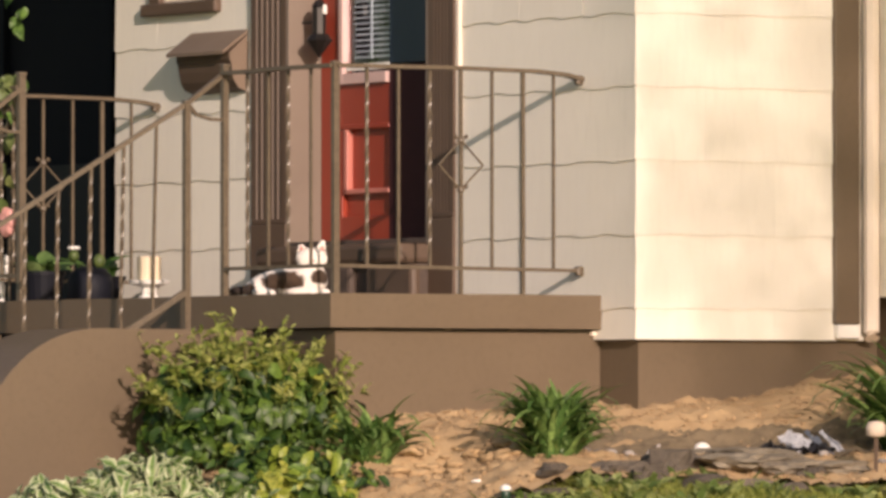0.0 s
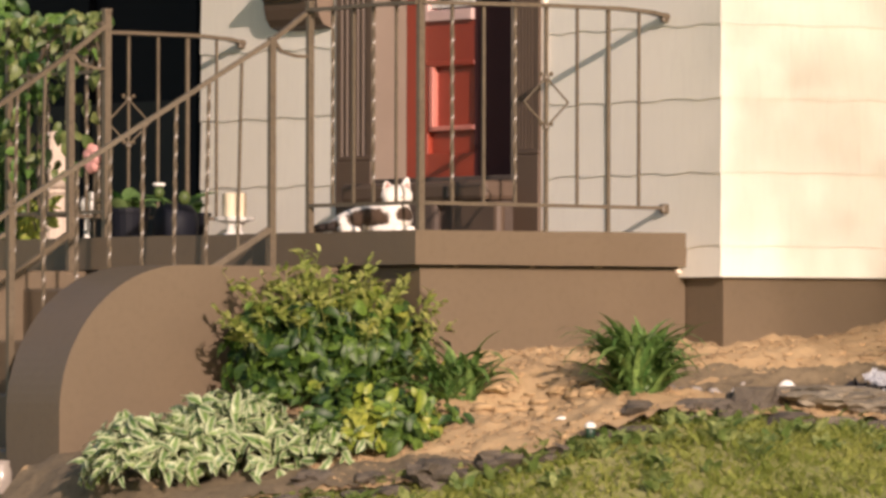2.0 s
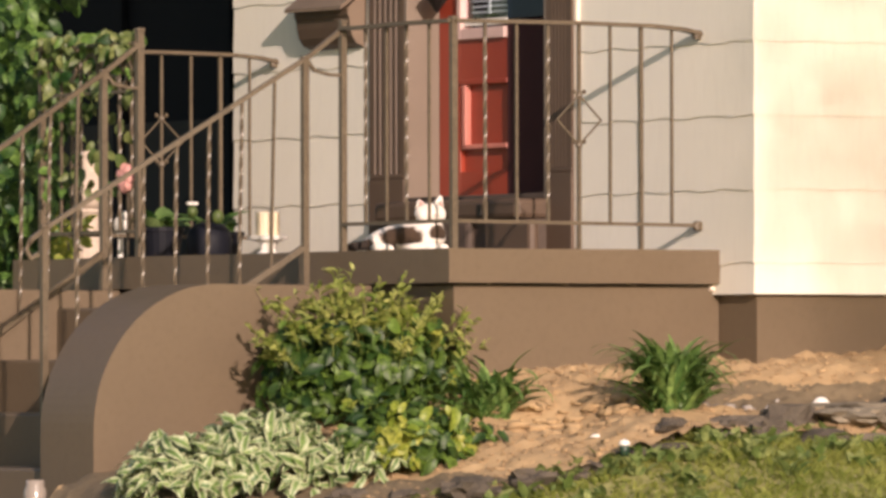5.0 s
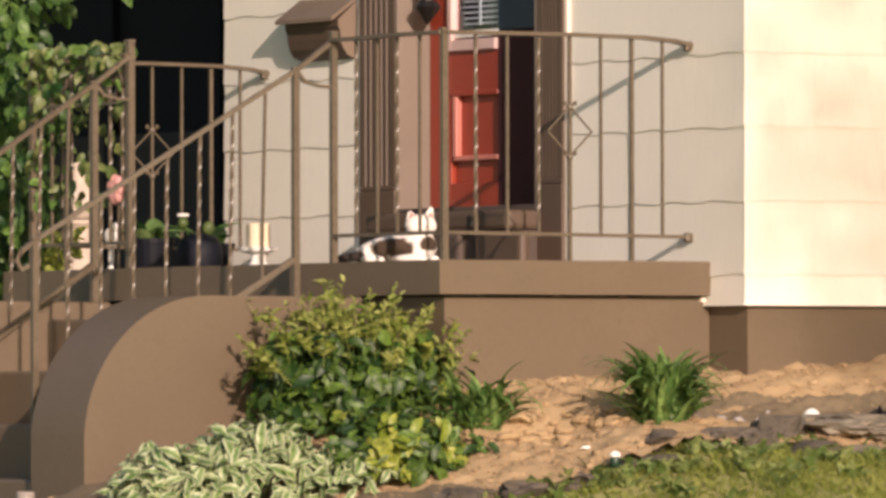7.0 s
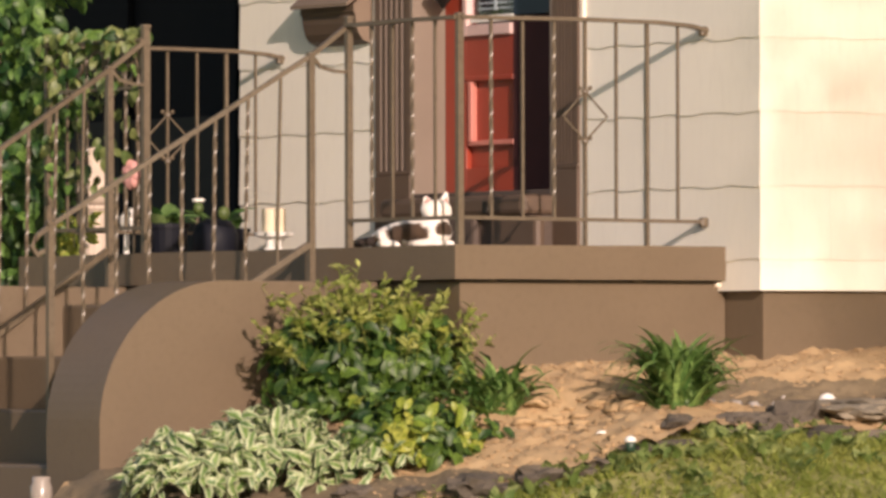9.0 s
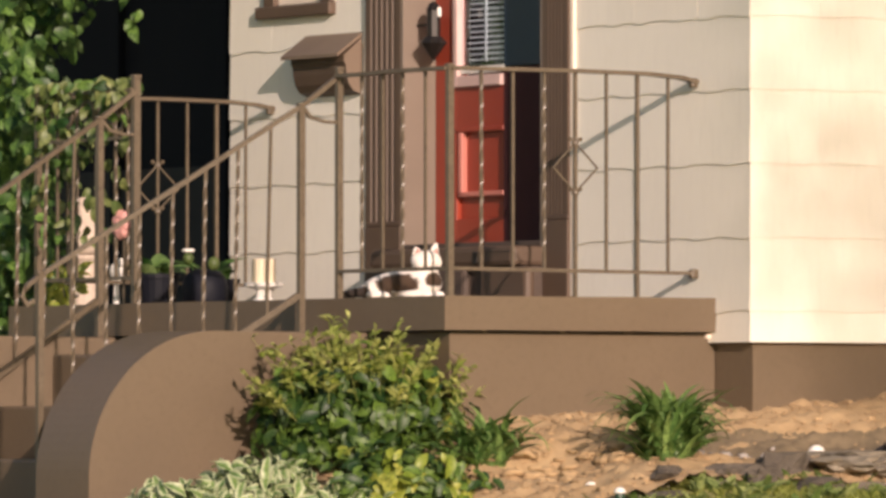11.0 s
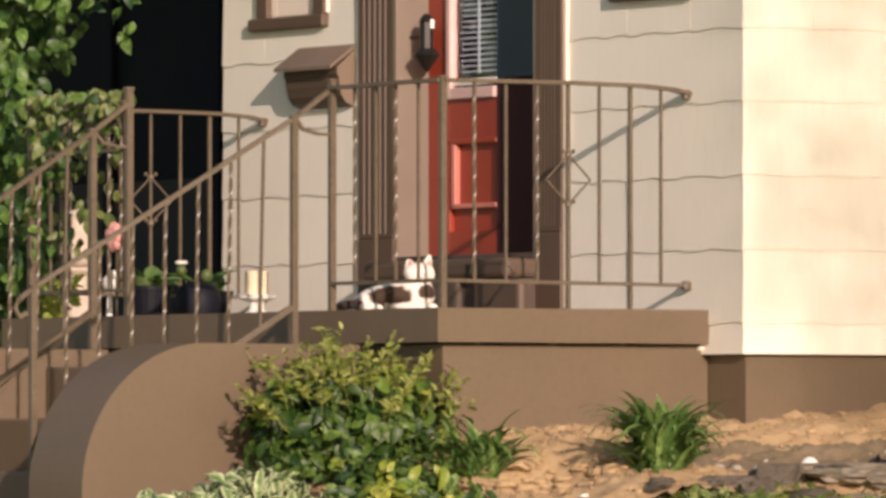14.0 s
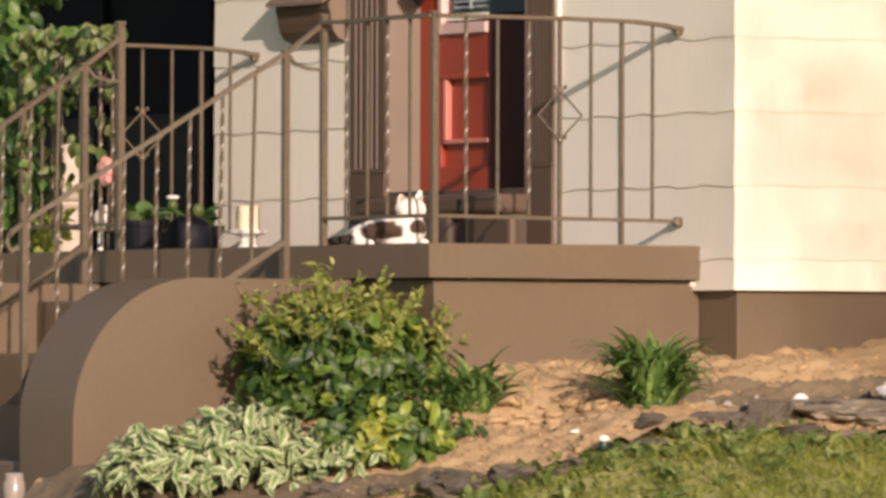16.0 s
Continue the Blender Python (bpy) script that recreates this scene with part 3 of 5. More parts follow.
def pilaster(x0, x1):
    p = thing("pilaster", "brown fluted wooden pilaster", "pilaster", "pilasters beside the door", "structure")
    w, y0 = x1 - x0, -0.022
    n = 5
    pts = [(x0, 0.03), (x0, y0)]
    m = 0.03
    fw = (w - 2 * m) / n
    for k in range(n):
        a = x0 + m + k * fw
        for q in range(7):
            t = q / 6
            pts.append((a + 0.008 + (fw - 0.016) * t, y0 + 0.015 * math.sin(math.pi * t)))
    pts += [(x1, y0), (x1, 0.03)]
    bm = B()
    prism(bm, pts, 2, 0.925, DZ)
    part("shaft", bm, BROWNTRIM, p)
    bm = B()
    box(bm, x0 - 0.001, x1 + 0.001, -0.025, 0.03, 0.601, 0.905, 0.003)
    box(bm, x0 - 0.0005, x1 + 0.0005, -0.0235, 0.03, 0.905, 0.925, 0.006)
    part("plinth", bm, BROWNTRIM, p)
    return p


for p_, xr in ((pilaster(PIL0, DX0), None), (pilaster(DX1, PIL1), PIL1)):
    if xr:
        bm = B()
        box(bm, xr + 0.002, xr + 0.026, -0.014, 0.0, 0.62, DZ, 0.002)
        part("edge_strip", bm, TRIMCREAM, p_, "cream caulked edge strip")
bm = B()
box(bm, PIL0 - 0.012, PIL0 - 0.002, -0.012, 0.0, 0.87, DZ, 0.002)
tagged(part("trim", bm, TRIMCREAM), "thin cream trim strip beside the pilaster", "trim", kind="structure")
slab_box(-2.75, -1.05, -0.07, 0.03, DZ, DZ + 0.22, BROWNTRIM, "lintel", surround, 0.01)
slab_box(DX0, DX0 + 0.02, -0.021, 0.165, 0.8, DZ, JAMB, "jamb", surround, 0.002)
slab_box(DX1 - 0.02, DX1, -0.021, 0.165, 0.8, DZ, JAMB, "jamb", surround, 0.002)
slab_box(DX0 - 0.004, DX1 + 0.004, -0.16, 0.14, 0.735, 0.812, BROWNTRIM, "doorstep", surround, 0.02, "worn brown doorstep")
slab_box(DX0 - 0.002, DX1 + 0.002, -0.115, 0.14, 0.6, 0.735, DARKSTEP, "riser", surround, 0.004, "dark brown riser")
slab_box(-1.58, -1.255, -0.158, -0.113, 0.601, 0.733, BROWNTRIM, "block", surround, 0.018, "worn brown block under the doorstep")
slab_box(-2.0, -1.70, -0.150, -0.113, 0.601, 0.731, DARKSTEP, "block", surround, 0.018)
slab_box(-1.622, -1.588, -0.163, -0.157, 0.742, 0.792, BLACK, "hole", surround, 0.004, "dark hole in the doorstep")
slab_box(DX0, DX1, -0.02, 0.14, 0.812, 0.833, RUBBER, "threshold", surround, 0.004)

# ---- small windows above the rail ----


def small_window(x0, x1):
    w = thing("window", "small window with brown casing and a thick brown sill", "window", "small entry windows", "structure")
    bm = B()
    box(bm, x0 - 0.085, x1 + 0.045, -0.034, 0.10, WZ0 - 0.055, WZ0 - 0.005, 0.008)
    part("sill", bm, BROWNTRIM, w)
    for a, b, z0, z1 in ((x0 - 0.035, x0 + 0.045, WZ0 - 0.005, WZ1), (x1 - 0.045, x1 + 0.035, WZ0 - 0.005, WZ1), (x0 + 0.045, x1 - 0.045, WZ1 - 0.06, WZ1)):
        bm = B()
        box(bm, a, b, -0.022, 0.09, z0, z1, 0.004)
        part("casing", bm, BROWNTRIM, w)
    bm = B()
    box(bm, x1 + 0.037, x1 + 0.048, -0.012, 0.0, WZ0, WZ1, 0.002)
    part("edge_strip", bm, TRIMCREAM, w, "cream edge strip")
    xa, xb = x0 + 0.045, x1 - 0.045
    for a, b, z0, z1 in ((xa, xa + 0.045, WZ0, WZ1 - 0.06), (xb - 0.045, xb, WZ0, WZ1 - 0.06), (xa + 0.045, xb - 0.045, WZ0, WZ0 + 0.10), (xa + 0.045, xb - 0.045, WZ1 - 0.11, WZ1 - 0.06)):
        bm = B()
        box(bm, a, b, 0.0, 0.06, z0, z1, 0.003)
        part("sash", bm, TRIMCREAM, w, "white painted sash")
    bm = B()
    box(bm, xa + 0.045, xb - 0.045, 0.03, 0.036, WZ0 + 0.10, WZ1 - 0.11)
    o = part("pane", bm, GLASS, w)
    o.visible_shadow = False
    bm = B()
    box(bm, xa, xb, 0.10, 0.11, WZ0, WZ1)
    part("curtain", bm, TRIMCREAM, w, "pale drawn curtain")


small_window(*WIN[0])
small_window(*WIN[1])

# brown corner board, cream downspout at the inner corner
bm = B()
box(bm, -0.02, 0.022, 0.868, 0.978, 0.50, Z1, 0.004)
tagged(part("trim", bm, BROWN), "brown vertical trim board on the sunlit wall", "trim", kind="structure")
dsp = thing("downspout", "cream painted downspout at the inside corner", "downspout")
bm = B()
sweep(bm, [(0.045, 1.012, Z1), (0.045, 1.012, 0.50), (0.047, 1.010, 0.47), (0.058, 1.005, 0.448)], 0.030, 8)
part("pipe", bm, TRIMCREAM, dsp)
for z in (1.95, 3.1):
    bm = B()
    box(bm, 0.006, 0.085, 0.976, 1.048, z, z + 0.03, 0.004)
    part("strap", bm, TRIMCREAM, dsp)
bm = B()
box(bm, -0.01, 0.03, 0.872, 0.974, 0.447, 0.497, 0.004)
tagged(part("trim", bm, WHITE), "white block at the foot of the brown trim", "trim", kind="structure")

# ---- ironwork ----
ZT, ZB = 1.415, 0.70


def rod(name, a, b, r, parent, mat=IRON):
    bm = B()
    sweep(bm, [a, b], r)
    return part(name, bm, mat, parent)


def railing(p0, p1, bars, legs, drop_end=None, diamond=None, twist=(1, 3), label="brown wrought-iron porch railing with twisted balusters"):
    t = thing("porch_railing", label, "railing", "porch railings")
    p0, p1 = Vector((*p0, 0)), Vector((*p1, 0))
    up = lambda p, z: Vector((p.x, p.y, z))
    bm = B()
    path = [up(p0, ZT), up(p0.lerp(p1, 0.5), ZT + 0.002), up(p0.lerp(p1, 0.8), ZT - 0.002)]
    path += [up(p0.lerp(p1, 0.93), ZT - 0.012), up(p1, ZT - 0.027)] if drop_end else [up(p1, ZT)]
    sweep(bm, path, 0.0068, wide=3.2)
    part("top_rail", bm, IRON, t)
    bm = B()
    sweep(bm, [up(p0, ZB), up(p1, ZB - (0.008 if drop_end else 0))], 0.0064, wide=1.8)
    part("bottom_rail", bm, IRON, t)
    if drop_end:
        for z in (ZT - 0.03, ZB - 0.010):
            bm = B()
            box(bm, -0.014, 0.014, -0.03, 0.004, -0.018, 0.018, 0.008, Matrix.Translation(up(p1, z)))
            part("wall_bracket", bm, IRON, t, "small iron bracket on the siding")
    for k, f in enumerate(bars):
        p = p0.lerp(p1, f)
        leg = f in legs
        bm = B()
        if leg:
            sweep(bm, [up(p, 0.6), up(p, ZT)], 0.0066 if f == legs[0] else 0.0060)
        elif k in twist:
            twisted(bm, up(p, ZB), up(p, ZT - 0.005), 0.0105, 4.5, 0.06)
        else:
            sweep(bm, [up(p, ZB), up(p, ZT - 0.005)], 0.0048)
        part("baluster", bm, IRON, t)
    if diamond is not None:
        c, d = p0.lerp(p1, diamond), (p1 - p0).normalized()
        z = 1.068
        q = [up(c, z + 0.09), up(c, z) + d * 0.095, up(c, z - 0.09), up(c, z) - d * 0.095]
        for a, b in zip(q, q[1:] + q[:1]):
            bm = B()
            sweep(bm, [a, b], 0.0029)
            part("diamond_bar", bm, IRON, t)
        for zz in (z + 0.09, z - 0.09):
            bm = B()
            ball(bm, up(c, zz), 0.014, 8)
            for s in (-1, 1):
                ball(bm, up(c, zz + 0.012) + d * 0.022 * s, 0.009, 6)
            part("rosette", bm, IRON, t)
    return t


def post(x, y, z0, z1, parent, r=0.0115):
    bm = B()
    sweep(bm, [(x, y, z0), (x, y, z1)], r)
    box(bm, x - r * 1.25, x + r * 1.25, y - r * 1.25, y + r * 1.25, z1, z1 + 0.012, 0.003)
    part("post", bm, IRON, parent)


RX, LX, RY = -0.348, -3.353, -1.06
SIDE = [1 - (k * 0.1335 - 0.008) / 1.06 for k in range(1, 8)]
r1 = railing((RX, RY), (RX, 0.0), SIDE, (SIDE[1], SIDE[3]), True, SIDE[3], (4, 6))
post(RX, RY, 0.6, ZT + 0.004, r1)
r2 = railing((RX, RY), (-1.107, RY), [0.215, 0.42, 0.60, 0.79], ())
post(-1.107, RY, 0.6, ZT + 0.02, r2)
r3 = railing((LX, RY), (LX, 0.0), SIDE, (SIDE[1],), True, SIDE[3], (4, 6), "brown wrought-iron side railing beside the planters")
post(LX, RY, 0.6, ZT + 0.01, r3)
r4 = railing((LX, RY), (-2.595, RY), [0.2, 0.4, 0.6, 0.8], (), label="brown wrought-iron railing overgrown by a vine")
post(-2.595, RY, 0.6, ZT + 0.045, r4, 0.0135)


def scroll(parent, c, d, r, turn=1):
    bm = B()
    pts = []
    for i in range(22):
        a = i / 21 * 2.6 * math.pi
        rr = r * (1 - 0.75 * i / 21)
        pts.append(Vector(c) + Vector(d) * (rr * math.cos(a) * turn) + Vector((0, 0, rr * math.sin(a))))
    sweep(bm, pts, 0.006)
    part("scroll", bm, IRON, parent)


for f in (0.12, 0.32, 0.52, 0.72, 0.9):
    x = LX + (-2.595 - LX) * f
    scroll(r4, (x, RY, 1.33), (1, 0, 0), 0.062, 1 if f < 0.5 else -1)
scroll(r4, (-2.72, RY, 1.30), (1, 0, 0), 0.07)
rod("collar_rail", (LX, RY, 1.235), (-2.595, RY, 1.235), 0.006, r4)


def stair_railing(x, bend, label):
    t = thing("stair_railing", label, "railing", "stair railings")
    yt, yb = -1.21, -2.239
    a, b = Vector((x, yt, 1.305)), Vector((x - bend, yb, 0.675))
    bm = B()
    sweep(bm, [(x, RY, ZT - 0.002), a + Vector((0, 0.005, 0.004)), a.lerp(b, 0.03), a.lerp(b, 0.5), b, b + Vector((0, -0.05, -0.035)), b + Vector((0, -0.075, -0.075)), b + Vector((0, -0.055, -0.105)), b + Vector((0, -0.025, -0.09))], 0.0085)
    part("handrail", bm, IRON, t)
    bm = B()
    sweep(bm, [a + Vector((0, 0.0, -0.01)), a + Vector((0, 0.03, -0.045)), a + Vector((0, 0.09, -0.06)), (x, RY, a.z - 0.062)], 0.006)
    part("scroll_tie", bm, IRON, t)
    c, d = Vector((x, yt - 0.02, 0.612)), Vector((x - bend, yb, -0.02))
    rod("lower_rail", c, d, 0.011, t)
    post(x, -1.22, 0.47, 1.30, t, 0.0118)
    post(x - bend, yb, -0.14, 0.68, t, 0.0118)
    n = 8
    for k in range(1, n):
        f = k / n
        p, q = c.lerp(d, f), a.lerp(b, f)
        bm = B()
        if k == 1:
            sweep(bm, [p, q], 0.0048)
        else:
            twisted(bm, p, q, 0.0108, 4.5, 0.06)
        part("baluster", bm, IRON, t)
    return t


stair_railing(-1.11, 0.12, "brown wrought-iron stair railing above the cheek wall")
stair_railing(-2.59, -0.12, "brown wrought-iron stair railing on the far side of the steps")

# ---- things on the entry wall ----
mail = thing("mailbox", "brown wall mailbox with a sloping lid", "mailbox", at=(0, 0, 0))
mx0, mx1 = -3.09, -2.68
bm = B()
prism(bm, [(0.004, 1.672), (-0.118, 1.582), (-0.118, 1.568), (0.004, 1.656)], 0, mx0 - 0.008, mx1 + 0.008)
part("lid", bm, MAILTAN, mail, "tan-brown sloping lid")
bm = B()
prof = [(0.004, 1.652), (-0.084, 1.575), (-0.084, 1.55), (-0.076, 1.537), (-0.073, 1.505), (-0.063, 1.467), (-0.044, 1.44), (0.004, 1.42)]
prism(bm, prof, 0, mx0 + 0.012, mx1 - 0.004)
part("box", bm, BROWNTRIM, mail)
bm = B()
prism(bm, prof, 0, mx1 - 0.004, mx1 + 0.004)
part("side_plate", bm, MAILTAN, mail, "tan-brown scrolled side plate")

lan = thing("wall_lantern", "small black wall lantern beside the door", "lantern")
lx, ly = -2.205, 0.03
bm = B()
lathe(bm, (lx, ly, 1.735), [(0.004, 0.03), (0.016, 0.022), (0.03, 0.0), (0.022, -0.006)], 8)
part("cap", bm, BLACK, lan)
bm = B()
lathe(bm, (lx, ly, 1.63), [(0.026, 0.0), (0.028, 0.1)], 8)
part("lantern_body", bm, BLACK, lan)
bm = B()
lathe(bm, (lx, ly, 1.57), [(0.004, -0.03), (0.034, 0.01), (0.054, 0.035), (0.034, 0.06)], 8)
part("finial", bm, BLACK, lan)
# the glint on the upper glass is put in as a small white box
bm = B()
box(bm, lx + 0.018, lx + 0.034, ly + 0.0, ly + 0.016, 1.705, 1.742, 0.004)
part("painted_glint", bm, WHITE, lan, "white glint of the upper glass")
bm = B()
box(bm, DX0 + 0.019, lx, ly + 0.01, ly + 0.018, 1.672, 1.684, 0.002)
part("bracket", bm, BLACK, lan)

# ---- the cat ----
cat = thing("cat", "white and dark brown cat lying on the porch slab, head raised", "cat", at=(-1.157, -0.788, 0.6))
cat.rotation_euler = (0, 0, radians(40))


def fleshy(name, blobs, mat, parent, label, voxel=0.007):
    """Ellipsoids (centre, radii, turn about the cross axis) grown together into one soft body."""
    bm = B()
    for c, r, tilt in blobs:
        ball(bm, c, r, 18, Euler((0, radians(tilt), 0)).to_matrix().to_4x4())
    ob = part(name, bm, mat, parent, label, True)
    rm = ob.modifiers.new("grow", "REMESH")
    rm.mode, rm.voxel_size, rm.use_smooth_shade = "VOXEL", voxel, True
    sm = ob.modifiers.new("soften", "SMOOTH")
    sm.factor, sm.iterations = 0.6, 7
    return ob


COAT = piebald([((0.034, -0.085, 0.060), (0.088, 0.075, 0.036)), ((-0.012, -0.09, 0.028), (0.026, 0.06, 0.028)), ((-0.095, -0.07, 0.018), (0.036, 0.07, 0.034)),
                ((0.022, -0.10, 0.012), (0.016, 0.04, 0.018)), ((0.180, -0.05, 0.074), (0.050, 0.06, 0.030))])
fleshy("body", [((-0.005, 0, 0.052), (0.135, 0.080, 0.052), -10), ((0.105, -0.01, 0.062), (0.078, 0.072, 0.060), 0),
                ((-0.065, -0.035, 0.038), (0.065, 0.055, 0.038), -12), ((0.115, -0.005, 0.105), (0.050, 0.050, 0.048), 0),
                ((0.05, -0.02, 0.066), (0.09, 0.07, 0.042), 0)], COAT, cat, "white furred body with dark brown patches")
for x, y in ((0.10, -0.075), (0.14, -0.045)):
    fleshy("front_leg", [((x, y, 0.018), (0.058, 0.022, 0.017), 0), ((x + 0.045, y - 0.004, 0.016), (0.022, 0.020, 0.015), 0)], FURW, cat, "white front leg", 0.005)
fleshy("hind_leg", [((-0.045, -0.085, 0.018), (0.042, 0.022, 0.017), 0), ((-0.008, -0.092, 0.014), (0.02, 0.017, 0.013), 0)], FURW, cat, "white hind leg", 0.005)
bm = B()
sweep(bm, [(-0.085, -0.055, 0.028), (-0.115, -0.075, 0.026), (-0.14, -0.095, 0.022), (-0.155, -0.115, 0.017), (-0.15, -0.14, 0.013)], [0.020, 0.018, 0.017, 0.015, 0.007], 8, False)
part("tail", bm, FURB, cat, "dark tail", True)
HEAD = (0.125, -0.02, 0.143)
head = fleshy("head", [((0, 0, 0), (0.050, 0.060, 0.038), 0), ((0.032, 0, -0.012), (0.022, 0.026, 0.017), 0), ((0.012, 0.03, -0.010), (0.03, 0.026, 0.024), 0), ((0.012, -0.03, -0.010), (0.03, 0.026, 0.024), 0)],
              piebald([((-0.03, -0.02, 0.03), (0.035, 0.030, 0.022))]), cat, "white head with a dark crown patch", 0.005)
head.location = HEAD
for s_ in (-1, 1):
    bm = B()
    bmesh.ops.create_cone(bm, cap_ends=True, segments=12, radius1=0.024, radius2=0.006, depth=0.034 + 0.008 * s_, matrix=Matrix.Translation((-0.004, 0.038 * s_, 0.040 + 0.004 * s_)) @ Euler((radians(-16 * s_), 0, 0)).to_matrix().to_4x4() @ Matrix.Diagonal((0.45, 1, 1, 1)))
    part("ear", bm, FURW, head, "white ear", True)
    bm = B()
    bmesh.ops.create_cone(bm, cap_ends=True, segments=10, radius1=0.013, radius2=0.002, depth=0.020, matrix=Matrix.Translation((0.004, 0.038 * s_, 0.037)) @ Euler((radians(-16 * s_), 0, 0)).to_matrix().to_4x4() @ Matrix.Diagonal((0.3, 1, 1, 1)))
    part("inner_ear", bm, NOSE, head, "pink inner ear", True)
    bm = B()
    ball(bm, (0.039, 0.020 * s_, 0.008), (0.004, 0.006, 0.0035), 8)
    part("eye", bm, BLACK, head, "dark narrow eye", True)
bm = B()
ball(bm, (0.053, 0, -0.008), 0.0045, 8)
part("nose", bm, NOSE, head, "pink nose", True)

# ---- pots and ornaments on the porch ----


def planter(x, y, w, h, label):
    t = thing("planter", label, "planter", "planters on the porch", at=(x, y, 0.6))
    bm = B()
    lathe(bm, (0, 0, 0), [(w * 0.40, 0.0), (w * 0.42, 0.008), (w * 0.49, h * 0.85), (w * 0.53, h * 0.86), (w * 0.53, h), (w * 0.46, h), (w * 0.45, h * 0.9)], 20)
    part("pot", bm, NAVY, t, soft=False)
    bm = B()
    lathe(bm, (0, 0, 0), [(w * 0.44, h * 0.88), (w * 0.3, h * 0.93)], 14)
    part("soil", bm, DARKSOIL, t)
    for k in range(9):
        a = R(0, 6.28)
        piece("leaf", POTLEAF[k % 2], t, aim((R(-0.04, 0.04), R(-0.04, 0.04), h * 0.9), (math.cos(a) * 0.7, math.sin(a) * 0.7, R(0.4, 1.3)), R(-0.5, 0.5), R(0.7, 1.25)))
    return t


BIGLEAF = blade_mesh("pot_big_leaf", blade(0.11, 0.055, 0.8, 0.3), POTGREEN)
LIMELEAF = blade_mesh("lime_leaf", blade(0.065, 0.036, 0.7, 0.3, 4), LEAFLIME)
POTLEAF = [blade_mesh("pot_leaf", blade(0.15, 0.05, 1.1, 0.4), VINE), blade_mesh("pot_leaf_long", blade(0.13, 0.03, 1.4, 0.4), LILY)]
p1 = planter(-3.225, -0.60, 0.17, 0.13, "dark blue glazed planter with large leaves")
for k, (a, up, L) in enumerate(((2.4, 1.6, 1.5), (0.2, 0.5, 1.3), (3.6, 0.9, 1.2), (5.0, 1.0, 1.1), (1.2, 0.8, 1.3))):
    piece("leaf", BIGLEAF, p1, aim((0.02 * math.cos(a), 0.02 * math.sin(a), 0.11), (math.cos(a), math.sin(a), up), 0.4, L))
p2 = thing("planter", "dark slate rounded planter with seed heads", "planter", "planters on the porch", at=(-2.86, -0.60, 0.6))
bm = B()
lathe(bm, (0, 0, 0), [(0.080, 0.0), (0.088, 0.02), (0.090, 0.075), (0.080, 0.112), (0.058, 0.135), (0.030, 0.142), (0.004, 0.143)], 24)
part("pot", bm, NAVY, p2, soft=True)
for x, y, z, r, tip in ((-0.075, -0.03, 0.185, 0.021, True), (0.05, 0.01, 0.163, 0.024, False), (0.005, 0.03, 0.172, 0.015, False)):
    bm = B()
    sweep(bm, [(x * 0.5, y * 0.5, 0.11), (x, y, z)], 0.004, 6, False)
    part("stalk", bm, VINE, p2)
    bm = B()
    ball(bm, (x, y, z), (r, r, r * 1.15), 12)
    part("seed_head", bm, OLIVE, p2, "olive round seed head", True)
    if tip:
        bm = B()
        for k in range(6):
            a = k * math.pi / 3
            ball(bm, (x + 0.013 * math.cos(a), y + 0.013 * math.sin(a), z + 0.03), (0.012, 0.012, 0.008), 8)
        part("flower", bm, WHITE, p2, "white flower", True)
p3 = planter(-3.05, -0.42, 0.15, 0.11, "small navy planter with yellow-green leaves")

can = thing("candle", "cream pillar candle on a white dish", "candle", at=(-2.585, -0.50, 0.6))
bm = B()
lathe(bm, (0, 0, 0), [(0.05, 0.0), (0.055, 0.01), (0.03, 0.03), (0.03, 0.06), (0.075, 0.072), (0.08, 0.085), (0.06, 0.088)], 20)
part("dish", bm, WHITE, can, "white footed dish")
bm = B()
lathe(bm, (0, 0, 0.088), [(0.046, 0.0), (0.047, 0.085), (0.042, 0.09), (0.01, 0.086)], 16)
part("wax", bm, plain("cream_wax", (0.80, 0.68, 0.48), 0.5), can, "cream wax pillar")

pin = thing("flower_stake", "pink artificial flower on a thin stake", "garden stake", at=(-2.72, -1.04, 0.6))
bm = B()
sweep(bm, [(0, 0, 0), (0.004, 0, 0.3)], 0.004)
part("stake", bm, IRON, pin)
bm = B()
for k in range(7):
    a = k * 2 * math.pi / 7
    ball(bm, (0.030 * math.cos(a), -0.012, 0.305 + 0.030 * math.sin(a)), (0.03, 0.02, 0.03), 8)
ball(bm, (0, -0.016, 0.31), 0.022, 8)
part("bloom", bm, PINK, pin, soft=True)
bird = thing("bird_ornament", "small white bird-shaped garden ornament", "ornament", at=(-3.547, -0.60, 0.6))
bm = B()
lathe(bm, (0, 0, 0), [(0.035, 0.0), (0.012, 0.02), (0.01, 0.09), (0.02, 0.11)], 12)
part("stand", bm, WHITE, bird, soft=True)
bm = B()
ball(bm, (0, 0, 0.145), (0.04, 0.025, 0.035), 12)
ball(bm, (0.028, 0, 0.178), 0.02, 10)
part("bird", bm, WHITE, bird, soft=True)
bm = B()
lathe(bm, (-3.80, -0.60, 0.44), [(0.065, 0.0), (0.065, 0.02), (0.056, 0.03), (0.056, 0.25), (0.042, 0.27), (0.042, 0.34), (0.06, 0.36), (0.06, 0.372), (0.004, 0.372)], 14)
tagged(part("plant_stand", bm, STATUE), "pale stone pedestal under the garden statue", "stand")
bm = B()
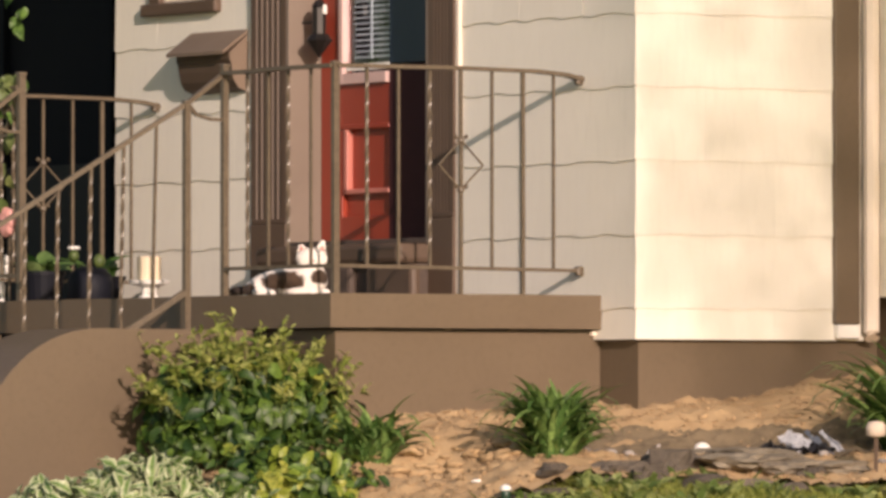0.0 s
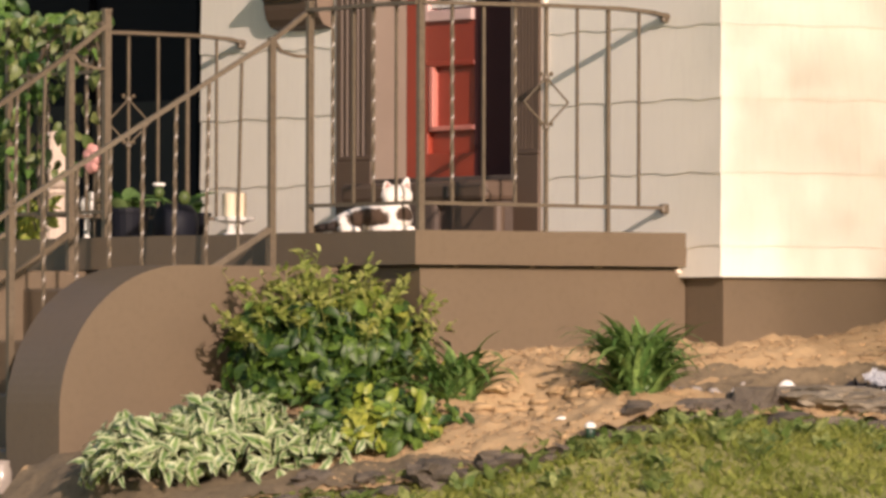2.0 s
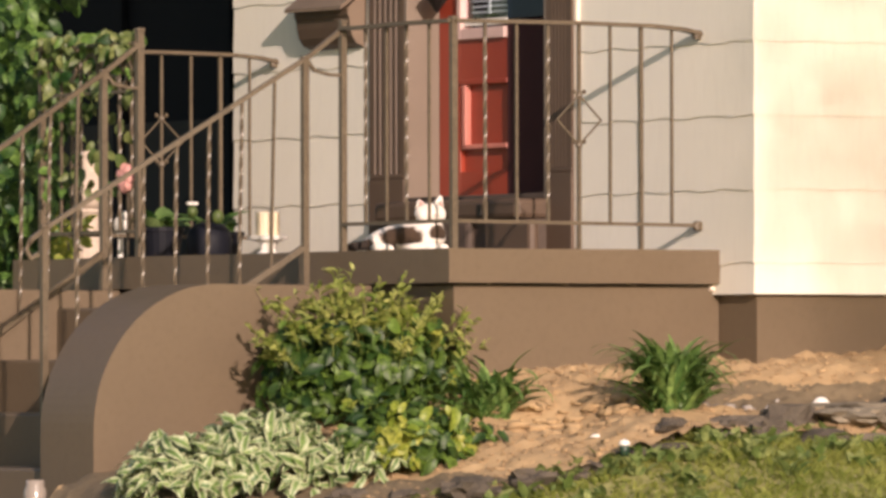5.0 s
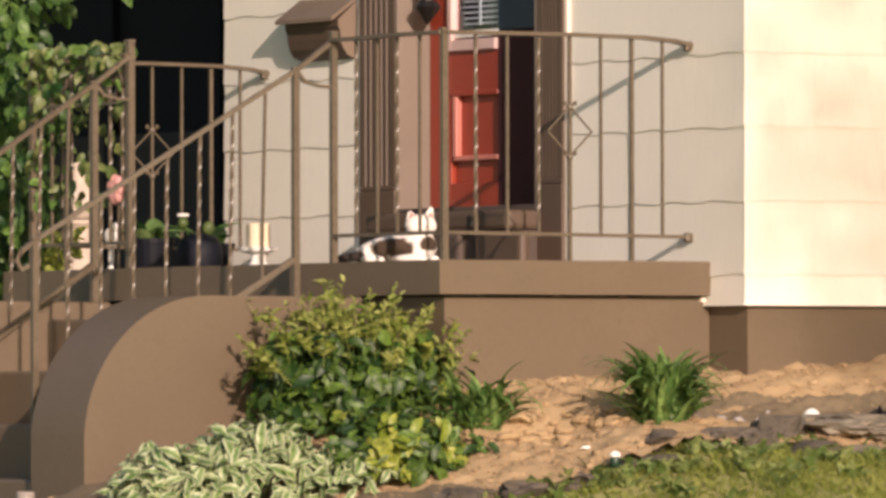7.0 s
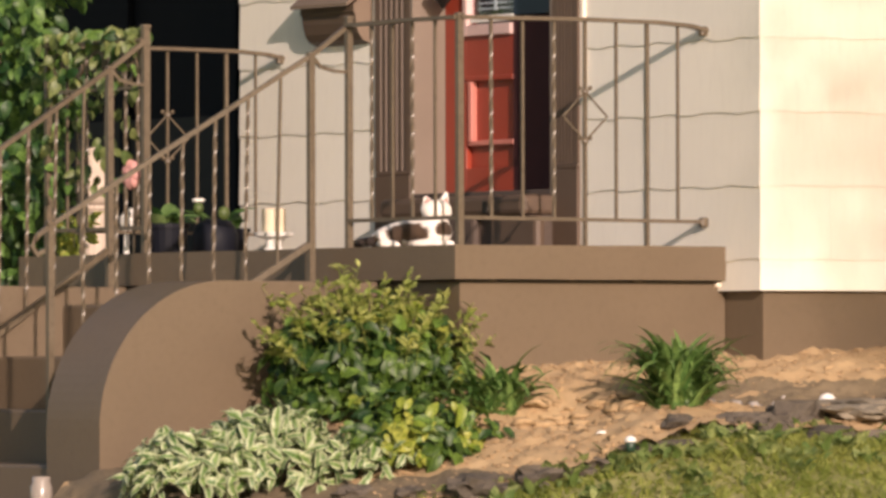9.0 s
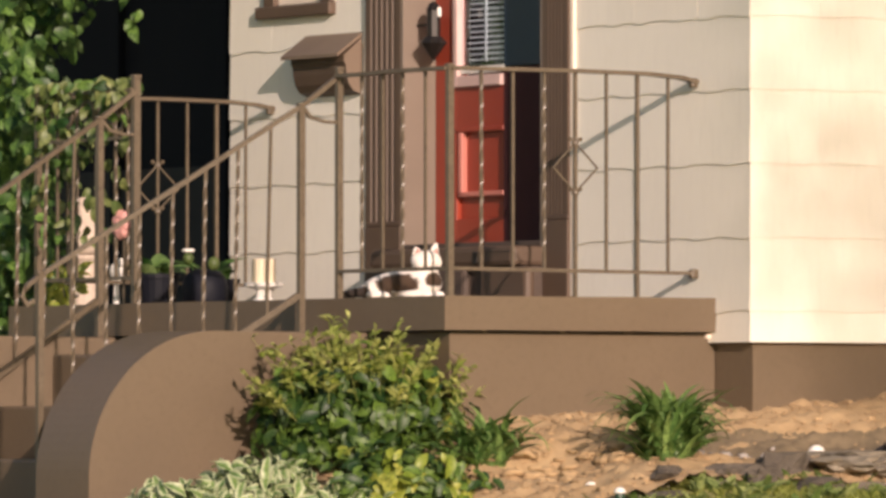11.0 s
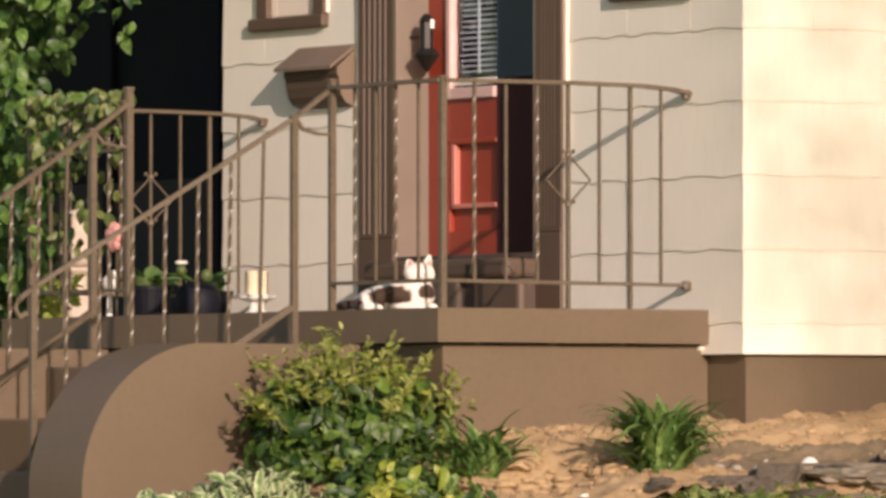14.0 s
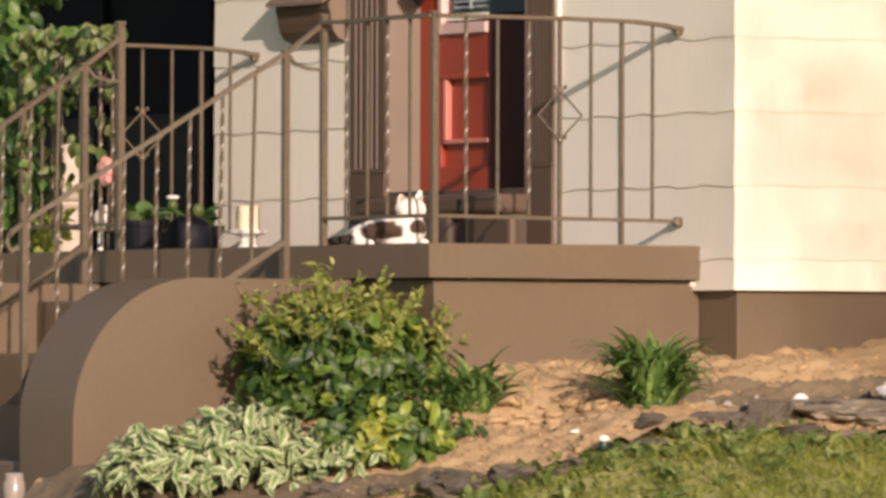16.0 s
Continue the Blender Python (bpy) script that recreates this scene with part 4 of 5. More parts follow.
lathe(bm, (-3.80, -0.60, 0.58), [(0.05, 0.235), (0.062, 0.25), (0.08, 0.285), (0.08, 0.33), (0.05, 0.37), (0.03, 0.385), (0.042, 0.42), (0.03, 0.455), (0.006, 0.465)], 16)
tagged(part("garden_statue", bm, STATUE, soft=True), "pale stone garden statue among the vine leaves", "statue")
for x in (-3.98, -3.84):
    bm = B()
    box(bm, x - 0.05, x + 0.05, -0.60, -0.50, 0.44, 0.71, 0.008)
    tagged(part("stone_block", bm, STATUE), "pale upright stone block beside the porch", "stone block", "stone blocks beside the porch")
bm = B()
box(bm, -4.9, -3.43, -1.0, 0.6, -0.4, 0.44, 0.02)
tagged(part("planter_wall", bm, BROWN), "low brown masonry planter beside the porch", "planter", kind="structure")

lime = thing("lime_plant", "bright lime-green leafy plant on the low planter", "plant", at=(-3.55, -0.84, 0.44))
for k in range(46):
    a, up_ = R(0, 6.28), R(0.14, 0.31)
    rr = R(0, 0.07)
    piece("leaf", LIMELEAF, lime, face((math.cos(a) * rr, math.sin(a) * rr, up_), (math.cos(a), math.sin(a), R(-0.4, 0.5)), Vector((0.7, -0.4, 0.6)) + jitter(0.6), R(0.7, 1.2)))
for k in range(5):
    bm = B()
    sweep(bm, [(0, 0, -0.01), (R(-0.03, 0.03), R(-0.03, 0.03), 0.15), (R(-0.06, 0.06), R(-0.06, 0.06), 0.29)], 0.003, 5, False)
    part("stalk", bm, VINE, lime)

# ---- plants ----


def shrub(c, rx, ry, z0, z1):
    t = thing("shrub", "dense glossy green shrub with yellowish young shoots on top", "shrub", at=(c[0], c[1], z0))
    h = z1 - z0
    for k in range(11):
        a = R(0, 6.28)
        bm = B()
        e = Vector((math.cos(a) * R(0.05, 0.25), math.sin(a) * R(0.05, 0.25), R(0.35, 0.55)))
        sweep(bm, [(0.02 * math.cos(a), 0.02 * math.sin(a), -0.05), e * 0.5 + Vector((0, 0, 0.04)), e], [0.010, 0.007, 0.003], 6, False)
        part("stem", bm, BARK, t)
    specs = [blade(0.070, 0.036, 0.8, 0.4, 4, 0.9, 0.2), blade(0.058, 0.032, 0.6, 0.35, 4, 0.9, 0.2), blade(0.080, 0.037, 1.0, 0.45, 4, 0.9, 0.2)]
    ms = [blade_mesh("shrub_leaf", s, LEAF) for s in specs]
    poses, lime = [], []
    for k in range(5200):
        u, v = R(0, 2 * math.pi), R(-0.6, 1)
        q = Vector((math.cos(u) * math.sqrt(1 - v * v), math.sin(u) * math.sqrt(1 - v * v), v))
        lump = 0.90 + 0.46 * noise.noise(q * 2.6 + Vector((4, 1, 7))) + 0.22 * noise.noise(q * 7)
        r = lump * R(0.12, 1.0) ** 0.5
        p = Vector((q.x * rx * r, q.y * ry * r, 0.43 * h + q.z * 0.45 * h * r))
        p.y += 0.14 * (p.z - 0.3)
        if p.z < 0.02 or p.x + c[0] < -0.72 or noise.noise(p * 9.5) < (0.0 if r > 0.72 * lump else -0.3):
            continue
        way = jitter(0.9) + Vector((0, 0, -0.45)) + q * 0.5
        m = face(p, way, q + jitter(1.0) + Vector((0.3, -0.1, 0.4)), R(0.7, 1.25))
        if r > lump * 0.84 and (q.z > 0.62 or (q.y > 0.5 and q.z < 0.25)) and R(0, 1) < 0.5:
            lime.append((k % 3, m))
        else:
            poses.append((k % 3, m, q.x))
    # low branches that lie on the bed before the shrub
    for k in range(1150):
        u, v = R(0, 2 * math.pi), R(-0.2, 1)
        q = Vector((math.cos(u) * math.sqrt(1 - v * v), math.sin(u) * math.sqrt(1 - v * v), v))
        r = (0.85 + 0.5 * noise.noise(q * 3)) * R(0.2, 1.0) ** 0.5
        p = Vector((0.25 - c[0], -1.59 - c[1], -0.11 - z0)) + Vector((q.x * 0.29, q.y * 0.36, q.z * 0.18)) * r
        m = face(p, jitter(1.0) + Vector((0.2, 0, -0.3)), q + jitter(0.9) + Vector((0.4, -0.1, 0.4)), R(0.65, 1.15))
        if noise.noise(p * 5) > -0.02:
            lime.append((k % 3, m))
        else:
            poses.append((k % 3, m, 0.9))
    front = sorted(range(len(poses)), key=lambda i: -poses[i][2])[:900][::3]
    fs = set(front)
    for i in front:
        piece("leaf", ms[poses[i][0]], t, poses[i][1])
    o = strewn("foliage", specs, [(a, b) for i, (a, b, _) in enumerate(poses) if i not in fs], LEAF, t)
    o["kind"] = "stuff"
    o = strewn("pale_foliage", specs, lime, LEAFLIME, t)
    o["kind"] = "stuff"
    young = [blade(0.050, 0.026, 0.8, 0.4, 4), blade(0.060, 0.022, 0.6, 0.4, 4)]
    yp = []
    for k in range(100):
        a = R(0, 6.28)
        rr = R(0.05, 1.0) ** 0.6
        base = Vector((math.cos(a) * rx * rr, math.sin(a) * ry * rr, h * (0.44 + 0.36 * math.sqrt(max(0, 1 - rr * rr)))))
        base.x = max(base.x, -0.70 - c[0])
        out = Vector((math.cos(a) * rr * 0.6 + R(-0.3, 0.3), math.sin(a) * rr * 0.8 + R(-0.4, 0.4), 0.9)).normalized()
        L = R(0.05, 0.15) + (0.09 if k % 9 == 0 else 0)
        tip_ = base + out * L + Vector((R(-0.02, 0.02), R(-0.02, 0.02), 0))
        bm = B()
        sweep(bm, [base - out * 0.05, base + out * L * 0.5, tip_], [0.0018, 0.0014, 0.0008], 4, False)
        part("shoot", bm, LEAFYOUNG, t)
        for j in range(13):
            f = R(-0.3, 1)
            w = (out * 0.6 + Vector((R(-1, 1), R(-1, 1), R(-0.3, 0.5)))).normalized()
            yp.append((j % 2, aim(base.lerp(tip_, f), w, R(-1, 1), R(0.6, 1.1) * (1.1 - 0.4 * max(f, 0)))))
    o = strewn("young_foliage", young, yp, LEAFYOUNG, t)
    o["kind"] = "stuff"
    return t


shrub((-0.395, -1.40), 0.34, 0.40, bed_z(-0.36, -1.45) - 0.12, 0.48)


def hosta(c, rad, n, high, label, name="hosta"):
    t = thing(name, label, "hosta", "hostas along the bed", at=(c[0], c[1], bed_z(*c)))
    specs = [blade(L, W, b, 0.5, 6, 0.7, 0.55, 0.2) for L, W, b in ((0.110, 0.042, 1.0), (0.125, 0.044, 1.5), (0.095, 0.040, 0.8), (0.120, 0.034, 1.9))]
    ms = [blade_mesh("hosta_leaf", q, HOSTA) for q in specs]
    poses = []
    for k in range(n):
        f = (k + 0.5) / n
        a = k * 2.399963 + R(-0.3, 0.3)
        rr = rad * f ** 0.5
        top = high * (1 - f ** 1.8)
        p = Vector((math.cos(a) * rr, math.sin(a) * rr, 0.02 + top * R(0.55, 1.1) + R(-0.02, 0.03)))
        w = Vector((math.cos(a) * (0.3 + f) + R(-0.6, 0.6), math.sin(a) * (0.3 + f) + R(-0.6, 0.6), 0.95 - 0.6 * f + R(-0.4, 0.4)))
        nn = Vector((math.cos(a) * f * 0.7 + 0.3, math.sin(a) * f * 0.7 - 0.15, 0.9)) + jitter(1.1)
        poses.append((k % 4, face(p, w, nn, R(0.48, 1.02))))
    for q, m in poses[::3][:300]:
        piece("leaf", ms[q], t, m)
    o = strewn("foliage", specs, [m for i_, m in enumerate(poses) if i_ % 3 or i_ >= 900], HOSTA, t)
    o["kind"] = "stuff"
    for k in range(10):
        a = R(0, 6.28)
        bm = B()
        sweep(bm, [(0, 0, -0.04), (math.cos(a) * rad * 0.2, math.sin(a) * rad * 0.2, 0.1), (math.cos(a) * rad * 0.4, math.sin(a) * rad * 0.4, 0.13)], 0.004, 5, False)
        part("stalk", bm, LILY, t)
    return t


hosta((0.0, -2.38), 0.21, 400, 0.15, "green and white variegated hosta clump beside the cheek wall")
hosta((0.10, -2.11), 0.26, 540, 0.215, "large green and white variegated hosta clump beside the shrub")
hosta((0.30, -1.90), 0.17, 130, 0.09, "small variegated hosta at the foot of the shrub")


def daylily(c, n, size, label, spread=1.0):
    t = thing("daylily", label, "daylily", "daylilies in the bed", at=(c[0], c[1], bed_z(*c) - 0.03))
    ms = [blade_mesh("daylily_leaf", blade(L * size, 0.030, b, 0.5, 10, 0.7, 0, 0.8, 2.0), LILY) for L, b in ((0.33, 1.3), (0.37, 2.2), (0.29, 0.9), (0.36, 2.8), (0.24, 1.3))]
    for k in range(n):
        a, s = R(0, 6.28), R(0.05, 1.0) * spread * (2.6 if k % 5 in (2, 4) else 1.3)
        piece("leaf", ms[k % 5], t, aim((R(-0.06, 0.06), R(-0.06, 0.06), 0), (math.cos(a) * s, math.sin(a) * s, 1), R(-0.4, 0.4), R(0.45, 1.1)))
    return t


daylily((0.67, -0.80), 330, 1.05, "clump of upright green daylily leaves", 0.45)
daylily((1.06, 0.47), 430, 1.55, "large clump of daylily leaves by the house corner", 0.34)
daylily((0.12, -1.22), 120, 0.85, "small clump of daylily leaves beside the shrub", 0.7)


def vine():
    t = thing("vine", "leafy green vine climbing beside the porch railing", "vine", at=(-3.86, -0.75, 0.0))
    specs = [blade(0.085, 0.046, 0.9, 0.35, 5, 0.9, 0.25), blade(0.070, 0.042, 1.1, 0.4, 5, 0.9, 0.25), blade(0.095, 0.048, 0.8, 0.3, 5, 0.9, 0.25)]
    ms = [blade_mesh("vine_leaf", s, VINE) for s in specs]
    for k in range(7):
        bm = B()
        x, y = R(-1.1, -0.7), R(-0.2, 0.3)
        pts = [(x, y, -0.35)]
        for j in range(1, 8):
            pts.append((pts[-1][0] + R(-0.07, 0.07), pts[-1][1] + R(-0.07, 0.07), -0.35 + j * 0.37))
        sweep(bm, pts, [0.014 - 0.0015 * j for j in range(8)], 6, False)
        part("stem", bm, BARK, t)
    poses = []
    for k in range(9000):
        p = Vector((R(-1.3, 0.45), R(-0.5, 0.5), R(0.5, 3.0)))
        if noise.noise(p * 2.6 + Vector((3, 3, 3))) < (0.02 if p.z > 1.45 else -0.14):
            continue
        side = 0.53 * (p.x - 3.86) + 0.848 * (p.y - 0.75)
        edge = float(np.interp(p.z, [0.6, 1.2, 1.40, 1.46, 1.49, 1.53, 1.555, 1.58, 1.655, 1.69, 1.72, 1.85, 3.0], [-2.66, -2.63, -2.62, -2.6, -2.48, -2.45, -2.6, -2.70, -2.68, -2.42, -2.34, -2.28, -2.2]))
        if side > edge + 0.05 * noise.noise(Vector((p.z * 5, 1, 2))):
            continue
        # the statue and the ornaments stand in a clearing of the vine
        if p.z < 1.14 and side > (-2.66 if p.z < 0.88 else -2.57):
            continue
        poses.append((k % 3, face(p, jitter(0.8) + Vector((0.2, -0.2, -0.7)), Vector((0.8, -0.5, 0.5)) + jitter(0.8), R(0.8, 1.3)), p.x - 0.5 * p.y))
    order = sorted(range(len(poses)), key=lambda i: -poses[i][2])[:600:2]
    fs = set(order)
    for i in order:
        piece("leaf", ms[poses[i][0]], t, poses[i][1])
    o = strewn("foliage", specs, [(a, b) for i, (a, b, _) in enumerate(poses) if i not in fs], VINE, t)
    o["kind"] = "stuff"
    # leaves hung along the railing top
    mo = [blade_mesh("hung_leaf", s, OLIVE if q else VINE) for q, s in enumerate(specs)]
    for k in range(230):
        p = (R(-3.36, -2.64) + 3.86, RY + R(-0.05, 0.05) + 0.75, 1.46 - 0.62 * R(0, 1) ** 2.6)
        piece("leaf", mo[k % 3], t, face(p, jitter(0.8) + Vector((0, 0, -0.8)), Vector((0.8, -0.5, 0.4)) + jitter(0.7), R(0.55, 0.95)))


vine()


def street_tree(at, z, rl, rz, n):
    """A slender tree by the street whose thin crown stands before the low sun and dapples the sunlit wall."""
    t = thing("tree", "tall slender street tree with a thin leafy crown", "tree", at=at)
    bm = B()
    sweep(bm, [(0, 0, -0.3), (0.03, 0.02, 1.5), (-0.02, 0.03, z - rz * 0.6), (0.05, 0, z + rz * 0.6)], [0.09, 0.075, 0.055, 0.015], 10, False)
    part("trunk", bm, BARK, t)
    for k in range(9):
        a = k * 2.4
        b0 = Vector((0, 0.02, z - rz * 0.7 + 0.14 * k))
        e = b0 + Vector((math.cos(a) * rl * 0.75, math.sin(a) * rl * 0.75, 0.45))
        bm = B()
        sweep(bm, [b0, b0.lerp(e, 0.5) + Vector((0, 0, 0.08)), e], [0.026, 0.016, 0.006], 6, False)
        part("limb", bm, BARK, t)
    specs = [blade(0.06, 0.036, 0.5, 0.2, 2), blade(0.052, 0.033, 0.7, 0.25, 2)]
    poses = []
    while len(poses) < n:
        p = Vector((R(-1, 1), R(-1, 1), R(-1, 1)))
        if p.x ** 4 + p.y ** 4 + p.z ** 4 > 1 + 0.5 * noise.noise(p * 3) or noise.noise(p * 3.2 + Vector((5, 2, 8))) < -0.45:
            continue
        p = Matrix.Rotation(-0.308, 3, "Z") @ p
        poses.append((len(poses) % 2, face(Vector((p.x * rl, p.y * rl, z + p.z * rz)), jitter(1.0) + Vector((0, 0, -0.5)), jitter(1.0) + Vector((0, 0, 0.4)), R(0.8, 1.2))))
    o = strewn("crown", specs, poses, VINE, t)
    o["kind"] = "stuff"


street_tree((20.0, -5.05, -1.4), 9.25, 1.2, 1.4, 8100)

# ---- edging stones, ornaments in the bed ----


def rock(bm, c, r, seed, sub=2):
    g = bmesh.ops.create_icosphere(bm, subdivisions=sub, radius=1)["verts"]
    for v in g:
        d = 1 + 0.55 * noise.noise(v.co * 1.5 + Vector((seed, 0, 0))) + 0.30 * noise.noise(v.co * 3.6 + Vector((0, seed, 0))) + (0.16 * noise.noise(v.co * 9 + Vector((0, 0, seed))) if sub > 2 else 0)
        v.co = Vector((v.co.x * r[0] * d, v.co.y * r[1] * d, max(min(v.co.z * d, 0.9), -0.8) * r[2])) + Vector(c)


i = 0
for (x0, y0), (x1, y1) in zip(EDGE, EDGE[1:]):
    L = math.hypot(x1 - x0, y1 - y0)
    n = max(int(L / 0.115), 1)
    for k in range(n):
        f = (k + 0.5) / n
        x, y = x0 + (x1 - x0) * f, y0 + (y1 - y0) * f
        bm = B()
        z = hill(x, y)
        rock(bm, (0, 0, 0), (R(0.05, 0.095), R(0.06, 0.12), R(0.022, 0.058)), i * 3.7)
        o = part("edging_stone", bm, STONE, None)
        o.matrix_basis = Matrix.Translation((x + R(-0.03, 0.03), y, z - 0.006)) @ Matrix.Rotation(R(0, 3), 4, "Z")
        tagged(o, "dark grey rough edging stone between bed and lawn", "stone", "edging stones of the bed")
        i += 1

for x, y, a, b in ((0.92, -0.14, 0.17, 0.13), (1.08, -0.24, 0.17, 0.13), (0.62, -0.10, 0.12, 0.15), (0.76, 0.02, 0.12, 0.14), (0.70, -0.28, 0.10, 0.12), (1.22, -0.22, 0.14, 0.12), (1.14, -0.36, 0.12, 0.15), (1.30, -0.06, 0.12, 0.15)):
    bm = B()
    rock(bm, (0, 0, 0), (a, b, 0.034), x * 17, 3)
    o = part("flagstone", bm, FLAG)
    o.matrix_basis = Matrix.Translation((x, y, bed_z(x, y) + 0.012)) @ Matrix.Rotation(x * 9, 4, "Z")
    tagged(o, "flat olive-grey stone lying in the soil", "stone", "flat stones in the bed")
for x, y, a, b, h in ((1.03, -0.52, 0.10, 0.17, 0.075), (1.14, -0.70, 0.08, 0.12, 0.06), (1.08, -0.60, 0.10, 0.16, 0.08), (0.98, -0.72, 0.09, 0.13, 0.06), (0.80, -1.72, 0.09, 0.14, 0.06), (0.90, -1.52, 0.08, 0.12, 0.05), (1.29, -0.12, 0.07, 0.14, 0.05), (0.95, -0.98, 0.07, 0.11, 0.05), (0.49, -2.01, 0.07, 0.12, 0.035), (0.62, -1.85, 0.07, 0.12, 0.03), (0.72, -1.68, 0.06, 0.11, 0.03)):
    bm = B()
    rock(bm, (0, 0, 0), (a * 0.85, b * 0.85, h), x * 31, 3)
    o = part("edging_stone", bm, STONE)
    o.matrix_basis = Matrix.Translation((x, y, bed_z(x, y) - 0.012)) @ Matrix.Rotation(0.5, 4, "Z")
    tagged(o, "large dark brown-grey rock at the bed's edge", "stone", "edging stones of the bed")
sol = thing("solar_light", "small garden solar light with a clear cap on a stake", "garden light", at=(1.50, -0.02, ground_z(1.50, -0.02)))
bm = B()
sweep(bm, [(0, 0, -0.05), (0, 0, 0.23)], 0.008, 6, False)
part("stake", bm, BROWNTRIM, sol)
bm = B()
lathe(bm, (0, 0, 0.23), [(0.012, 0), (0.034, 0.006), (0.035, 0.036), (0.027, 0.052), (0.006, 0.056)], 14)
part("cap", bm, STATUE, sol, "pale translucent cap", True)
orn = thing("yellow_ornament", "small white and yellow garden ornament on the soil", "ornament", at=(0.585, -0.115, bed_z(0.585, -0.115)))
bm = B()
ball(bm, (0, 0, 0.026), (0.030, 0.032, 0.030), 14)
part("shell", bm, WHITE, orn, soft=True)
bm = B()
ball(bm, (0.020, -0.014, 0.020), (0.015, 0.018, 0.014), 10)
part("face", bm, YELLOW, orn, "yellow spot", True)
w = thing("stake_ornament", "small garden ornament with a white dome over dark green", "ornament", at=(1.05, -1.25, bed_z(1.05, -1.25) - 0.01))
bm = B()
lathe(bm, (0, 0, 0), [(0.010, 0.0), (0.016, 0.006), (0.018, 0.03), (0.014, 0.038)], 14)
part("body", bm, plain("dark_green_plastic", (0.02, 0.05, 0.03), 0.4), w, "dark green body", True)
bm = B()
lathe(bm, (0, 0, 0.036), [(0.019, 0.0), (0.021, 0.006), (0.015, 0.017), (0.004, 0.022)], 14)
part("cap", bm, WHITE, w, "white domed top", True)
for x, y in ((0.78, -1.19), (0.66, -0.46)):
    bm = B()
    rock(bm, (0, 0, 0.005), (0.014, 0.018, 0.007), x * 50)
    o = part("pebble", bm, WHITE)
    o.matrix_basis = Matrix.Translation((x, y, bed_z(x, y)))
    tagged(o, "small white pebble lying on the tan soil", "pebble", "white pebbles in the bed")
st = thing("striped_cloth", "crumpled black and white striped cloth on the soil", "cloth", at=(0.88, 0.12, bed_z(0.88, 0.12)))


def crumple(w, d, seed, amp, m):
    """A crumpled sheet of cloth."""
    bm = B()
    n = 12
    g = [[bm.verts.new(m @ Vector((w * (i_ / n - 0.5), d * (j_ / n - 0.5), amp * (0.6 + noise.noise((i_ * 0.42 + seed, j_ * 0.42, 1)) + 0.5 * abs(noise.noise((i_ * 0.9, j_ * 0.9 + seed, 4))))))) for i_ in range(n + 1)] for j_ in range(n + 1)]
    for j_ in range(n):
        for i_ in range(n):
            bm.faces.new((g[j_][i_], g[j_][i_ + 1], g[j_ + 1][i_ + 1], g[j_ + 1][i_]))
    bmesh.ops.solidify(bm, geom=bm.faces[:], thickness=0.004)
    return bm


part("bag", crumple(0.20, 0.22, 3.1, 0.055, Matrix.Translation((0.03, -0.06, 0.004))), CLOTHB, st, "black crumpled underside")
part("sheet", crumple(0.10, 0.11, 8.7, 0.03, Matrix.Translation((0.03, -0.07, 0.055)) @ Euler((0.25, 0.5, 0.6)).to_matrix().to_4x4()), CLOTHW, st, "pale grey folded sheet")
for k in range(7):
    m = Matrix.Translation((0.04 - 0.004 * k, 0.0 + 0.024 * k, 0.045 + 0.012 * math.sin(k * 1.9))) @ Euler((0.3 * math.sin(k * 2.3), 0.75, 0.55 + 0.1 * math.sin(k))).to_matrix().to_4x4()
    part("stripe", crumple(0.13, 0.021, k * 2.7, 0.014, m), CLOTHG if k % 2 else CLOTHW, st, "blue-grey stripe" if k % 2 else "pale stripe")

# ---- wood chips, grass ----


def chip(a, b, c):
    v = [(-a, -b, -c), (a, -b * 0.8, -c), (a * 0.8, b, -c), (-a * 0.9, b * 0.7, -c), (-a * 0.9, -b * 0.9, c), (a * 0.9, -b * 0.7, c), (a * 0.7, b * 0.9, c), (-a, b * 0.6, c)]
    f = [(3, 2, 1, 0), (4, 5, 6, 7), (0, 1, 5, 4), (1, 2, 6, 5), (2, 3, 7, 6), (3, 0, 4, 7)]
    return v, f, [(0, 0)] * 8


clods = []
for q in range(4):
    bm = B()
    rock(bm, (0, 0, 0), (0.03, 0.034, 0.02), 40 + q * 5.3)
    bm.verts.ensure_lookup_table()
    clods.append(([tuple(v.co) for v in bm.verts], [tuple(v.index for v in f.verts) for f in bm.faces], [(0, 0)] * len(bm.verts)))
    bm.free()
ps = []
while len(ps) < 260:
    y = R(-1.9, 1.2)
    lo = -0.24 if y < 0 else 0.0
    x = lo + (edge_x(y) - lo) * R(0, 1) ** 1.7
    if trough(x, y) > 0.5 and R(0, 1) < 0.8:
        continue
    ps.append((len(ps) % 4, Matrix.Translation((x, y, bed_z(x, y) - 0.006)) @ Matrix.Rotation(R(0, 6.28), 4, "Z") @ Matrix.Diagonal((1, 1, 0.9, 1)) @ Matrix.Scale(R(0.2, 0.75) * (1.9 if R(0, 1) < 0.1 else 1), 4)))
for q in range(26):
    x, y = 0.36 + R(-0.24, 0.2), -1.02 + R(-0.2, 0.2)
    ps.append((q % 4, Matrix.Translation((x, y, bed_z(x, y) + 0.004)) @ Matrix.Rotation(R(0, 6.28), 4, "Z") @ Matrix.Diagonal((1.3, 1, 0.75, 1)) @ Matrix.Scale(R(0.5, 1.35), 4)))
tagged(strewn("soil_clods", clods, ps, SOIL), "dry tan clods of soil heaped along the foundation", "soil", kind="stuff")
ps = []
